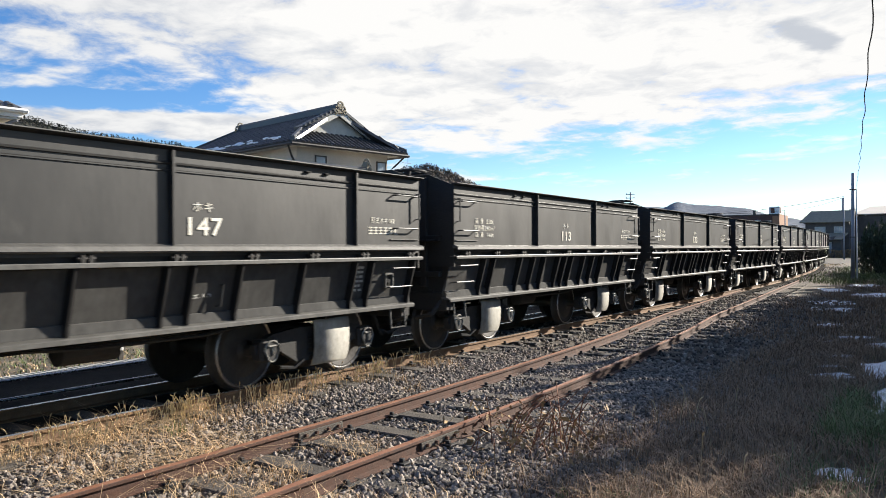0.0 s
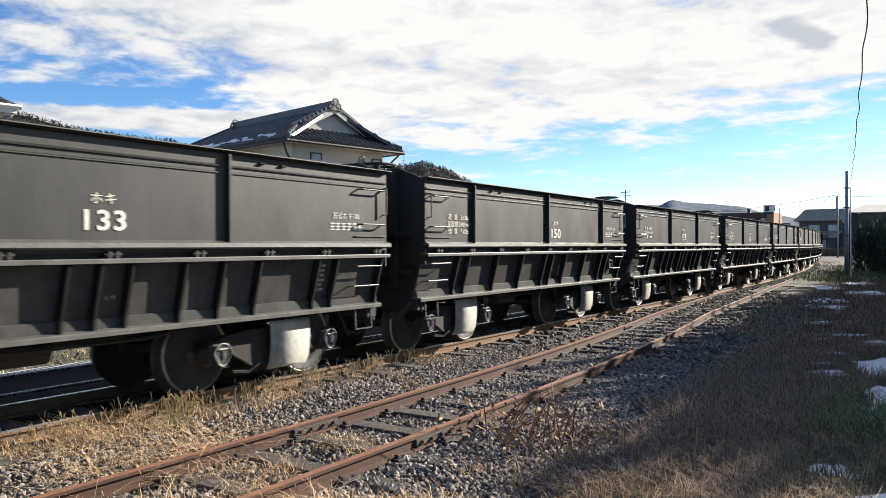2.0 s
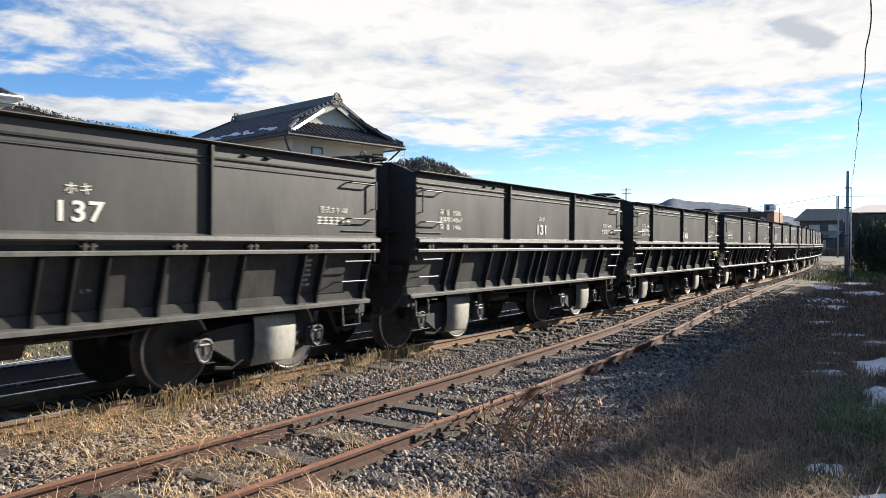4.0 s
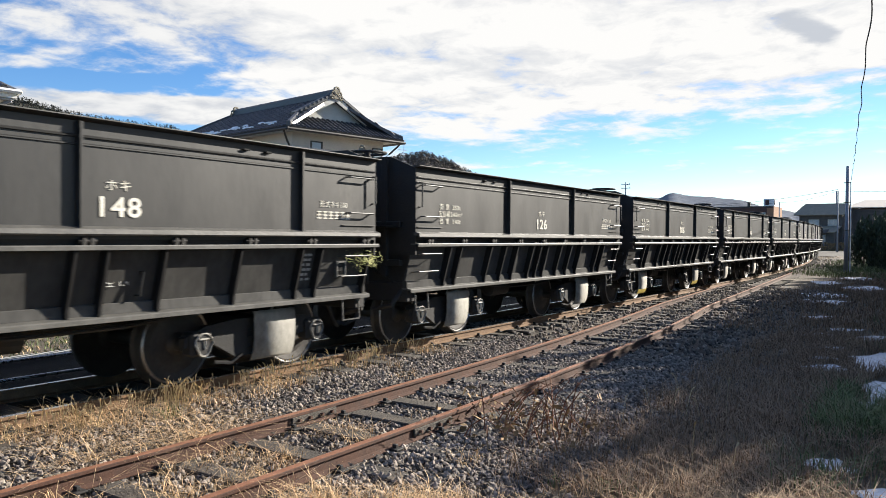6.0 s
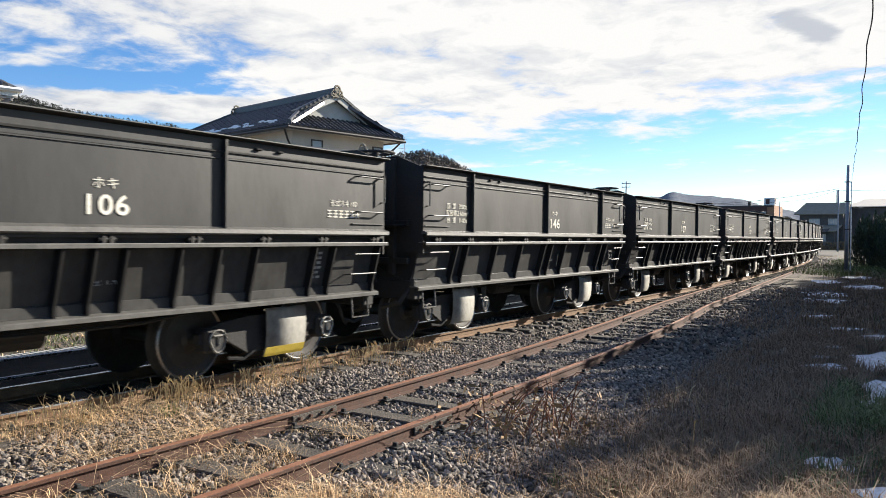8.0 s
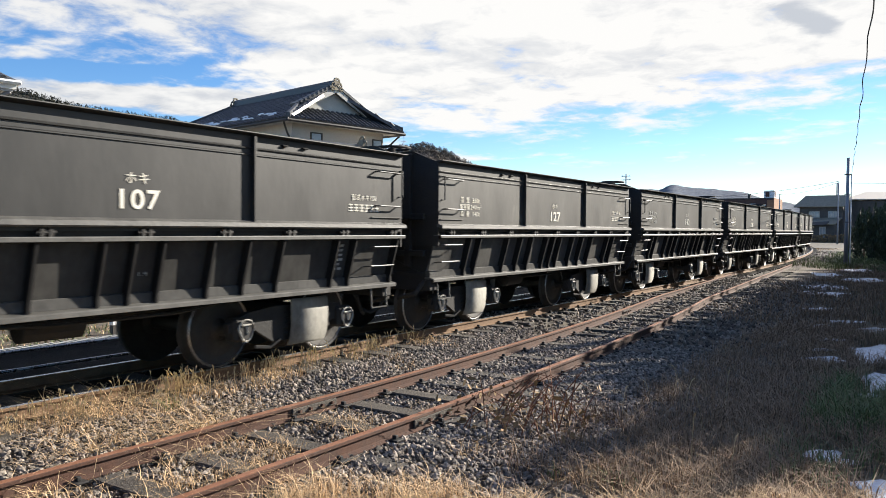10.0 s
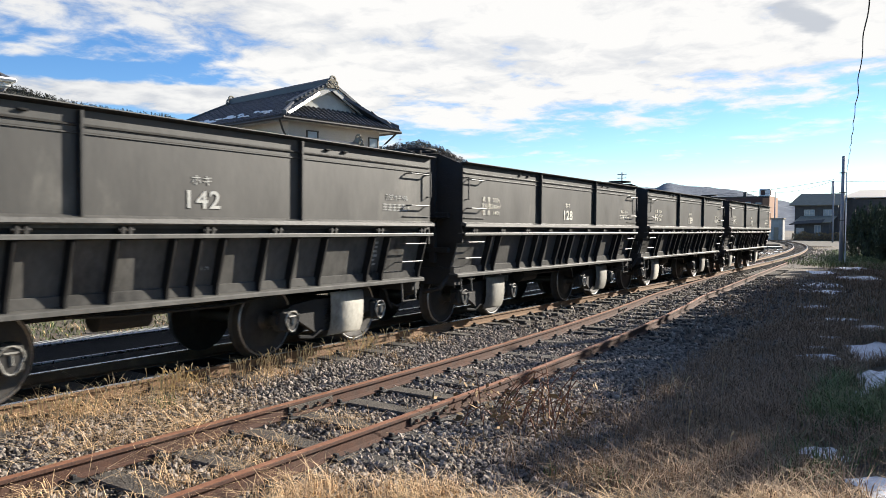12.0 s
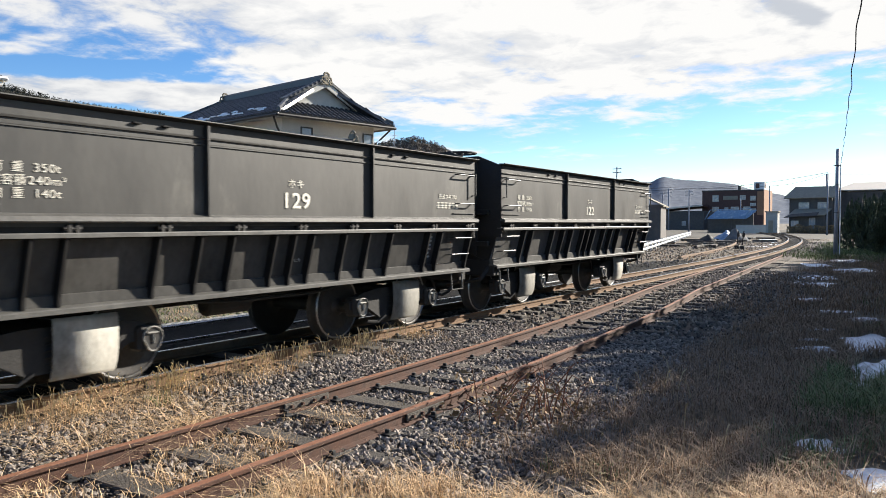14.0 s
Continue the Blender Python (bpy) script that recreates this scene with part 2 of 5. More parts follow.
M_BARK = material("bark", (0.09, 0.07, 0.05), (0.14, 0.11, 0.08), 0.9, 8, bump=0.6)
M_HILL = material("wooded_hill", (0.040, 0.038, 0.034), (0.062, 0.056, 0.047), 0.95, 0.03, bump=0.5, fine=0.35, c3=(0.03, 0.045, 0.03), spots=0.5, bdist=3)
M_BARE = material("bare_wood", (0.12, 0.10, 0.082), (0.17, 0.142, 0.115), 0.95, 0.06, bump=0.0, island=0.4)
M_PINE = material("far_pine", (0.032, 0.036, 0.028), (0.05, 0.052, 0.04), 0.95, 0.06, bump=0.0, island=0.4)
# The haze over the far ridge is mixed into its base colour.
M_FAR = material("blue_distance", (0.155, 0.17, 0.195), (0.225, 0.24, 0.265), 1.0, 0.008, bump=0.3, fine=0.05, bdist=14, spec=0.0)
M_TWIG = material("red_brown_twig", (0.16, 0.07, 0.04), (0.24, 0.11, 0.06), 0.85, 4, bump=0.0, island=0.3)
M_SEED = material("seed_head", (0.55, 0.42, 0.22), (0.68, 0.55, 0.33), 0.85, 4, bump=0.0, island=0.3)
M_DRYLEAF = material("dry_shrub", (0.20, 0.13, 0.06), (0.30, 0.20, 0.10), 0.85, 3, bump=0.0, island=0.4)
# Darker than the soil, so that gaps between the stones look shaded.
M_BED = material("ballast_fines", (0.055, 0.043, 0.033), (0.092, 0.073, 0.056), 0.95, 4, bump=0.8, fine=40, c3=(0.12, 0.10, 0.075), spots=0.36, bdist=0.03)
M_YARD = material("dark_yard_earth", (0.040, 0.034, 0.027), (0.065, 0.055, 0.043), 0.95, 0.4, bump=0.6, fine=8, c3=(0.10, 0.085, 0.06), spots=0.42, bdist=0.05)
# ---------------------------------------------------------------- mesh helpers


def part(name, bm, mat, parent=None, label="", at=None, smooth=False):
    """Links a bmesh as one mesh object, under parent where one is given."""
    me = bpy.data.meshes.new(name)
    bm.normal_update()
    bm.to_mesh(me)
    bm.free()
    me.materials.append(mat)
    if smooth:
        me.shade_smooth()
    ob = new(name, me)
    ob.parent = parent
    if at is not None:
        ob.matrix_basis = at
    return tagged(ob, label)


def again(ob, at, label=""):
    """Another object on the same mesh, under the same parent."""
    o = new(ob.name.split(".")[0], ob.data)
    o.parent = ob.parent
    o.matrix_basis = at
    return tagged(o, label or ob.get("label", ""))


def box(bm, x0, x1, y0, y1, z0, z1, bev=0.0):
    v = [bm.verts.new(p) for p in ((x0, y0, z0), (x1, y0, z0), (x1, y1, z0), (x0, y1, z0), (x0, y0, z1), (x1, y0, z1), (x1, y1, z1), (x0, y1, z1))]
    fs = [bm.faces.new([v[i] for i in f]) for f in ((3, 2, 1, 0), (4, 5, 6, 7), (0, 1, 5, 4), (1, 2, 6, 5), (2, 3, 7, 6), (3, 0, 4, 7))]
    if bev:
        es = list({e for f in fs for e in f.edges})
        bmesh.ops.bevel(bm, geom=es, offset=bev, segments=1, affect="EDGES")
    return bm


def boxes(*rows, bev=0.0):
    bm = bmesh.new()
    for r in rows:
        box(bm, *r, bev=bev)
    return bm


def extrude(bm, outline, axis, a, b):
    """A closed outline of 2D points, carried along an axis (0, 1 or 2) from a to b."""
    def p(q, w):
        return (w, q[0], q[1]) if axis == 0 else (q[0], w, q[1]) if axis == 1 else (q[0], q[1], w)
    lo, hi = [bm.verts.new(p(q, a)) for q in outline], [bm.verts.new(p(q, b)) for q in outline]
    n = len(outline)
    bm.faces.new(lo), bm.faces.new(hi[::-1])
    for i in range(n):
        bm.faces.new((lo[i], hi[i], hi[(i + 1) % n], lo[(i + 1) % n]))
    bmesh.ops.recalc_face_normals(bm, faces=bm.faces)
    return bm


def tube(bm, points, r, sides=6, closed=False):
    """A round bar along points, radius r (one number, or one for each point)."""
    pts = [Vector(p) for p in points]
    rs = r if isinstance(r, (list, tuple)) else [r] * len(pts)
    rings, n = [], len(pts)
    ref = None
    for i, p in enumerate(pts):
        a, b = (pts[i - 1], pts[(i + 1) % n]) if closed else (pts[max(i - 1, 0)], pts[min(i + 1, n - 1)])
        d = (b - a).normalized()
        if ref is None or abs(ref.dot(d)) > 0.95:
            ref = Vector((0, 0, 1)) if abs(d.z) < 0.9 else Vector((1, 0, 0))
        u = d.cross(ref).normalized()
        w = u.cross(d)
        rings.append([bm.verts.new(p + (u * math.cos(k * math.tau / sides) + w * math.sin(k * math.tau / sides)) * rs[i]) for k in range(sides)])
    for i in range(n if closed else n - 1):
        a, b = rings[i], rings[(i + 1) % n]
        for k in range(sides):
            bm.faces.new((a[k], a[(k + 1) % sides], b[(k + 1) % sides], b[k]))
    if not closed:
        bm.faces.new(rings[0][::-1]), bm.faces.new(rings[-1])
    bmesh.ops.recalc_face_normals(bm, faces=bm.faces)
    return bm


def lathe(bm, profile, axis=0, sides=28):
    """A profile of (along, radius) turned round an axis through the origin."""
    rings = []
    for w, r in profile:
        ring = []
        for k in range(sides):
            c, s = r * math.cos(k * math.tau / sides), r * math.sin(k * math.tau / sides)
            ring.append(bm.verts.new((w, c, s) if axis == 0 else (c, w, s) if axis == 1 else (c, s, w)))
        rings.append(ring)
    for a, b in zip(rings, rings[1:]):
        for k in range(sides):
            bm.faces.new((a[k], a[(k + 1) % sides], b[(k + 1) % sides], b[k]))
    bm.faces.new(rings[0]), bm.faces.new(rings[-1][::-1])
    bmesh.ops.recalc_face_normals(bm, faces=bm.faces)
    return bm


def thing(name, label, category, group="", at=None):
    ob = new(name)
    ob.empty_display_size = 0.2
    if at is not None:
        ob.matrix_basis = at
    return tagged(ob, label, category, group)


def soup(name, verts, faces, mat, label="", category="", kind="stuff", smooth=False, parent=None):
    """One mesh from computed vertices and faces."""
    me = bpy.data.meshes.new(name)
    me.from_pydata(verts, [], faces)
    me.materials.append(mat)
    if smooth:
        me.shade_smooth()
    ob = new(name, me)
    ob.parent = parent
    return tagged(ob, label, category, kind=kind)
# ---------------------------------------------------------------- the line of the tracks
MAIN_X, BEND_Y, BEND_R = -7.15, 27.7, 360.0


def main_at(s, off=0.0, z=0.0):
    """A pose on the main track at s metres along it: straight, then bending to the left; off is to the right of it."""
    if s <= BEND_Y:
        return pose(MAIN_X + off, s, z)
    a = (s - BEND_Y) / BEND_R
    return pose(MAIN_X - BEND_R + (BEND_R + off) * math.cos(a), BEND_Y + (BEND_R + off) * math.sin(a), z, rz=math.degrees(a))


def siding_x(y):
    """The siding's middle: straight, then closing on the main track."""
    d = max(0.0, y - 4.5)
    base = -4.33 - 0.0047 * d * d if d < 14 else -5.251 - 0.1316 * (d - 14) * 0.5
    return base


def siding_at(s, off=0.0, z=0.0):
    a = math.atan2(siding_x(s + 0.3) - siding_x(s - 0.3), 0.6)
    return pose(siding_x(s) + off * math.cos(a), s - off * math.sin(a), z, rz=-math.degrees(a))


def ground_z(x, y):
    h = -0.30
    h += 0.10 * math.exp(-((x - MAIN_X) / 2.6) ** 4)                    # the main track's bed
    if x > -1.8:
        h += min(0.5, 0.07 * (x + 1.8))                                 # the verge rises away from the tracks
    return h + 0.03 * noise.noise((x * 0.5, y * 0.5, 0)) + 0.015 * noise.noise((x * 2.1, y * 2.1, 3))


def ground():
    xs = [-3000, -900, -300, -120, -70, -45, -32, -25, -20, -16] + [-14 + 0.35 * i for i in range(58)] + [7, 9, 12, 18, 30, 60, 150, 500, 1500, 3000]
    ys = [-3000, -600, -150, -50, -20, -8, -3] + [0.35 * i for i in range(90)] + [32 + 1.5 * i for i in range(40)] + [95, 105, 120, 150, 200, 300, 600, 1500, 3000]
    verts = [(x, y, ground_z(x, y) if abs(x) < 40 and -20 < y < 100 else -0.3) for y in ys for x in xs]
    n = len(xs)
    faces = [(j * n + i, j * n + i + 1, (j + 1) * n + i + 1, (j + 1) * n + i) for j in range(len(ys) - 1) for i in range(n - 1)]
    soup("ground", verts, faces, M_SOIL, "brown earth with gravel and withered grass beside the tracks", "ground", "structure", True)


ground()

RAIL_PROFILE = [(-0.061, 0.0), (0.061, 0.0), (0.061, 0.0085), (0.012, 0.0221), (0.01, 0.0892), (0.032, 0.096), (0.032, 0.1173), (0.026, 0.1215), (-0.026, 0.1215), (-0.032, 0.1173), (-0.032, 0.096), (-0.01, 0.0892), (-0.012, 0.0221), (-0.061, 0.0085)]


def rail(parent, at, s0, s1, step, off, top, mat_side, mat_head):
    """One rail swept along a track, web and foot in one mesh, the worn head on it in another."""
    n = max(2, int((s1 - s0) / step) + 1)
    stations = [s0 + (s1 - s0) * i / (n - 1) for i in range(n)]
    for name, prof, mat in (("rail", RAIL_PROFILE, mat_side), ("rail_head", [(-0.0265, 0.1205), (0.0265, 0.1205), (0.0265, 0.1250), (-0.0265, 0.1250)], mat_head)):
        bm = bmesh.new()
        rings = []
        for s in stations:
            m = at(s)
            rings.append([bm.verts.new(m @ Vector((off + px, 0, top - 0.125 + pz))) for px, pz in prof])
        k = len(prof)
        for a, b in zip(rings, rings[1:]):
            for i in range(k):
                bm.faces.new((a[i], a[(i + 1) % k], b[(i + 1) % k], b[i]))
        bm.faces.new(rings[0][::-1]), bm.faces.new(rings[-1])
        bmesh.ops.recalc_face_normals(bm, faces=bm.faces)
        ob = part(name, bm, mat, parent)
    return ob


SIDING_TOP = -0.07


def track(name, label, at, s0, s1, top, mats, gap=0.66, lift=-0.127, first=None):
    t = thing(name, label, "railway track")
    for off in (-0.5655, 0.5655):
        rail(t, at, s0, s1, 1.0, off, top, *mats)
    rnd = random.Random(5)
    bm = boxes((-1.05, 1.05, -0.11, 0.11, -0.13, 0.0), bev=0.012)
    base = None
    s = s0 + 0.2
    while s < s1:
        m = at(s) @ pose(rnd.uniform(-0.05, 0.05), 0, top + lift + rnd.uniform(-0.012, 0.006), rz=rnd.uniform(-1.5, 1.5))
        if base is None:
            base = part("sleeper", bm, M_SLEEPER, t, at=m)
        else:
            again(base, m)
        s += gap * rnd.uniform(0.96, 1.04)
    return t


main_track = track("main_railway_track", "main railway track with rust-brown rails on sunken sleepers", main_at, -14.0, 150.0, 0.0, (M_MAINRUST, M_RAILSHINE), 0.7)
siding_track = track("siding_track", "disused siding with rusty rails on grey weathered sleepers", siding_at, -6.0, 41.0, SIDING_TOP, (M_RUST, M_RAILTOP), 0.68)


def rail_clips(t, at, top, s0, s1, gap, offs):
    """Spikes and their plates beside the rail foot."""
    bm = boxes((-0.045, 0.045, -0.05, 0.05, -0.012, 0.004), (-0.012, 0.030, -0.016, 0.016, 0.004, 0.034), bev=0.004)
    base = None
    s = s0
    while s < s1:
        for off in offs:
            for side in (-1, 1):
                m = at(s) @ pose(off + side * 0.085, 0, top - 0.110, rz=0 if side < 0 else 180)
                base = part("rail_spike", bm, M_DARK, t, at=m) if base is None else again(base, m)
        s += gap


rail_clips(main_track, main_at, 0.0, 2.6, 20.0, 0.7, (0.5655,))
rail_clips(siding_track, siding_at, SIDING_TOP, 2.2, 13.0, 0.68, (-0.5655, 0.5655))
# ---------------------------------------------------------------- hopper wagons
PITCH, HALF = 8.50, 3.81
SIDE = 1.30                      # half width of the upper side plate
RIBS_A = (-2.97, -2.68, -1.80, -1.33, -0.93, -0.35, -0.06, 0.23, 0.79, 1.24, 1.71, 2.58, 2.89, 3.71)
RIBS_B = (-2.97, -2.68, -1.81, -0.95, -0.07, 0.22, 0.79, 1.67, 2.54, 2.85, 3.70)
HINGES = (-3.51, -2.63, -1.75, -0.86, 0.03, 0.92, 1.80, 2.67, 3.60)
BOGIES = (-2.50, 2.24)
AXLES = (-3.31, -1.69, 1.43, 3.05)
WHEEL_R = 0.43


def lower_x(z):
    """The dump door leans inwards towards its foot."""
    return SIDE - 0.06 - 0.155 * (1.44 - z) / 0.64


TEXTS = {}


def text_mesh(text, size, mat):
    key = (text, size, mat.name)
    if key in TEXTS:
        return TEXTS[key]
    cu = bpy.data.curves.new("lettering", "FONT")
    cu.body, cu.size, cu.align_x, cu.align_y, cu.extrude = text, size, "CENTER", "CENTER", 0.0015
    cu.space_character, cu.offset = 1.08, 0.004 if size > 0.2 else 0.0
    cu.resolution_u = 4
    ob = new("lettering", cu)
    me = bpy.data.meshes.new_from_object(ob.evaluated_get(bpy.context.evaluated_depsgraph_get()))
    bpy.data.objects.remove(ob)
    bpy.data.curves.remove(cu)
    me.materials.clear()
    me.materials.append(mat)
    TEXTS[key] = me
    return me


def lettering(parent, text, size, y, z, mat, wide=1.0, x=None, name="lettering"):
    me = text_mesh(text, size, mat)
    ob = new(name, me)
    ob.parent = parent
    ob.matrix_basis = Matrix.Translation((SIDE + 0.006 if x is None else x, y, z)) @ Matrix(((0, 0, 1, 0), (1, 0, 0, 0), (0, 1, 0, 0), (0, 0, 0, 1))) @ Matrix.Diagonal((wide, 1, 1, 1))
    return tagged(ob, kind="stuff")


def bars(parent, y, z, count, w, h, mat, step):
    """Writing too small to read: a row of plain bars."""
    bm = bmesh.new()
    for i in range(count):
        q = y + i * step
        for f in (-0.5, -0.08, 0.34):
            box(bm, SIDE, SIDE + 0.005, q, q + w, z + f * h, z + (f + 0.15) * h)
        box(bm, SIDE, SIDE + 0.006, q + w * 0.42, q + w * 0.56, z - h / 2, z + h / 2)
    return tagged(part("lettering_bar", bm, mat, parent), kind="stuff")


def wagon(ribs, posts, paint, door_paint, latch):
    w = thing("hopper_wagon", "sooty black steel hopper wagon with white lettering on rails", "hopper wagon", "wagons of the train")
    S, H = SIDE, HALF
    # upper side plates, end plates, inner floor
    for k in (1, -1):
        m = pose(0, 0, 0, rz=0 if k == 1 else 180)
        part("side_plate", boxes((S - 0.02, S, -H, H, 1.50, 2.46)), paint, w, at=m)
        bm = bmesh.new()
        extrude(bm, [(S - 0.03, 2.460), (S + 0.072, 2.479), (S + 0.074, 2.484), (S + 0.0, 2.492), (S - 0.03, 2.492)], 1, -H - 0.03, H + 0.03)
        part("top_flange", bm, M_DARK, w, "overhanging top flange coloured dark for its shaded underside", at=m)
        part("top_lip", boxes((S + 0.056, S + 0.078, -H - 0.03, H + 0.03, 2.4845, 2.493)), M_EDGE, w, "thin top edge coloured bright for its highlight", at=m)
        bm = bmesh.new()
        extrude(bm, [(S, 2.325), (S + 0.016, 2.33), (S + 0.018, 2.34), (S, 2.352)], 1, -H + 0.01, H - 0.01)
        part("upper_bead", bm, paint, w, at=m)
        bm = bmesh.new()
        extrude(bm, [(S, 2.262), (S + 0.012, 2.266), (S + 0.012, 2.276), (S, 2.284)], 1, -H + 0.01, H - 0.01)
        part("lower_bead", bm, paint, w, at=m)
        bm = bmesh.new()
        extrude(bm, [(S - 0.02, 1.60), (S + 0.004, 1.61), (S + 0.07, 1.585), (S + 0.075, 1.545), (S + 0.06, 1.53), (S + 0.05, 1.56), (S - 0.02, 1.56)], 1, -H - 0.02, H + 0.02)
        part("ledge", bm, M_EDGE, w, "steel ledge coloured pale grey as sunlit", at=m)
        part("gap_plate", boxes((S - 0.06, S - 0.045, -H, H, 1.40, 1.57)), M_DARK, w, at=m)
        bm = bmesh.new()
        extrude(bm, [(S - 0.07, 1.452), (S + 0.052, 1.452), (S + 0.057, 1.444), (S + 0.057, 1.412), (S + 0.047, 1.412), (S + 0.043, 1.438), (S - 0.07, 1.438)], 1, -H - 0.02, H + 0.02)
        part("door_flange", bm, M_EDGE, w, "steel flange coloured pale grey as sunlit", at=m)
        # dump door
        bm = bmesh.new()
        a, b = lower_x(1.44), lower_x(0.80)
        extrude(bm, [(a - 0.02, 1.44), (a, 1.44), (b, 0.80), (b - 0.02, 0.80)], 1, -H + 0.01, H - 0.01)
        part("dump_door", bm, door_paint, w, "sooty black sloping dump door", at=m)
        bm = bmesh.new()
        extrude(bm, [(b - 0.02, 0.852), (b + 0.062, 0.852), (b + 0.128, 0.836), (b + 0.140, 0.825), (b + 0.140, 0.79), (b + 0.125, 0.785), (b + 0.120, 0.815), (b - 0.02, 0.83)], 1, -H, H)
        part("door_sill", bm, M_EDGE, w, "bottom sill coloured pale grey as sunlit", at=m)
        bm = bmesh.new()
        extrude(bm, [(b - 0.01, 0.945), (b + 0.052, 0.945), (b + 0.060, 0.938), (b + 0.064, 0.853), (b - 0.01, 0.853)], 1, -H + 0.005, H - 0.005)
        part("door_foot", bm, door_paint, w, at=m)
        # Ribs are blacker than the door: their faces' shade is in the colour.
        bm = bmesh.new()
        extrude(bm, [(a - 0.004, 1.405), (a + 0.098, 1.405), (b + 0.122, 0.93), (b + 0.112, 0.845), (b, 0.845)], 1, -0.014, 0.014)
        rib = part("rib", bm, M_SHADEBLACK, w, at=m @ pose(0, ribs[0], 0))
        for y in ribs[1:]:
            again(rib, m @ pose(0, y, 0))
        bm = boxes((S - 0.045, S + 0.045, -0.05, -0.02, 1.452, 1.52), (S - 0.045, S + 0.045, 0.02, 0.05, 1.452, 1.52))
        tube(bm, [(S + 0.02, -0.075, 1.485), (S + 0.02, 0.075, 1.485)], 0.022)
        hinge = part("hinge", bm, M_DARK, w, at=m @ pose(0, HINGES[0], 0))
        for y in HINGES[1:]:
            again(hinge, m @ pose(0, y, 0))
        bm = boxes((S, S + 0.058, -0.012, 0.012, 1.60, 2.455))
        post = part("post", bm, M_PAINT, w, at=m @ pose(0, posts[0], 0))
        for y in posts[1:]:
            again(post, m @ pose(0, y, 0))
        for y in (-2.02, -1.72, 1.72, 2.02):
            part("lug", boxes((S, S + 0.03, y - 0.04, y + 0.04, 2.392, 2.412), bev=0.005), M_SHADEBLACK, w, at=m)
        for e in (-1, 1):
            y0, y1 = sorted((e * (H - 0.02), e * (H - 0.62)))
            part("tread_strip", boxes((S, S + 0.018, y0, y1, 1.668, 1.678)), M_EDGE, w, at=m)
        if latch and k == 1:
            x = lower_x(1.16)
            hold = part("door_latch", boxes((x, x + 0.05, 3.20, 3.225, 1.06, 1.25), (x, x + 0.05, 3.345, 3.37, 1.06, 1.25), (x, x + 0.05, 3.225, 3.345, 1.225, 1.25), (x, x + 0.05, 3.225, 3.345, 1.06, 1.085), bev=0.004), M_EDGE, w, "pale grey latch frame")
            part("latch_bolt", boxes((x + 0.01, x + 0.035, 3.245, 3.325, 1.12, 1.19), bev=0.006), M_SHADEBLACK, hold)
            bm = bmesh.new()
            x = lower_x(1.10)
            tube(bm, [(x, 0.62, 1.21), (x + 0.07, 0.62, 1.21), (x + 0.045, 0.60, 1.00), (x - 0.03, 0.60, 1.00)], 0.011)
            part("grab_iron", bm, M_PAINT, w)
        # grab irons and steps at both ends of the side
        for e in (-1, 1):
            for z in (2.235, 1.815):
                bm = bmesh.new()
                y0, y1 = e * (H - 0.10), e * (H - 0.55)
                tube(bm, [(S, y0, z), (S + 0.06, y0, z), (S + 0.07, y0 - e * 0.02, z), (S + 0.07, y1 + e * 0.02, z), (S + 0.06, y1, z), (S, y1, z)], 0.010)
                part("grab_iron", bm, M_PAINT, w, at=m)
            bm = bmesh.new()
            y0 = e * (H - 0.06)
            tube(bm, [(S, y0, 2.27), (S + 0.06, y0, 2.27), (S + 0.06, y0, 1.94), (S, y0, 1.94)], 0.011)
            part("grab_iron", bm, M_PAINT, w, at=m)
            for z in (1.30, 1.06):
                bm = bmesh.new()
                x = lower_x(z)
                y0, y1 = e * (H - 0.12), e * (H - 0.58)
                tube(bm, [(x, y0, z), (x + 0.12, y0, z + 0.01), (x + 0.12, y1, z + 0.01), (x, y1, z)], 0.009)
                # The lower irons take the pale edge colour for their glint.
                part("grab_iron", bm, M_EDGE, w, at=m)
            bm = bmesh.new()
            y0, y1 = e * (H - 0.16), e * (H - 0.46)
            tube(bm, [(S - 0.13, y0, 0.82), (S - 0.11, y0, 0.54), (S - 0.11, y1, 0.54), (S - 0.13, y1, 0.82)], 0.013)
            part("step", bm, M_EDGE, w, "grey steel stirrup step", at=m)
    for e in (-1, 1):
        # End plates are darker than the sides, their shade put into the colour.
        bm = bmesh.new()
        extrude(bm, [(-S, 1.30), (S, 1.30), (S, 2.46), (S - 0.43, 2.63), (-S + 0.43, 2.63), (-S, 2.46)], 1, e * H - 0.012, e * H + 0.012)
        part("end_plate", bm, M_DARK, w)
        for x in (-0.8, 0.0, 0.8):
            part("end_stiffener", boxes((x - 0.05, x + 0.05, e * H - 0.07 if e < 0 else e * H, e * H if e < 0 else e * H + 0.07, 1.0, 2.60), bev=0.008), M_DARK, w)
        for z in (1.20, 1.72):
            part("end_rail", boxes((-S + 0.22, S - 0.22, e * (H + 0.035) - 0.035, e * (H + 0.035) + 0.035, z - 0.05, z + 0.03), bev=0.006), M_PAINT, w)
        bm = bmesh.new()
        ends = [(-1.0, 0.80), (1.0, 0.80), (S - 0.12, 1.30), (-S + 0.12, 1.30)]
        extrude(bm, ends, 1, e * (H - 0.05) - 0.01, e * (H - 0.05) + 0.01)
        part("lower_end_plate", bm, M_DARK, w)
        part("end_beam", boxes((-1.15, 1.15, e * (H - 0.10) - 0.09, e * (H - 0.10) + 0.09, 0.66, 0.92), bev=0.01), M_DARK, w)
        # coupler, hoses
        c0, c1 = sorted((e * (H - 0.4), e * (PITCH / 2 - 0.06)))
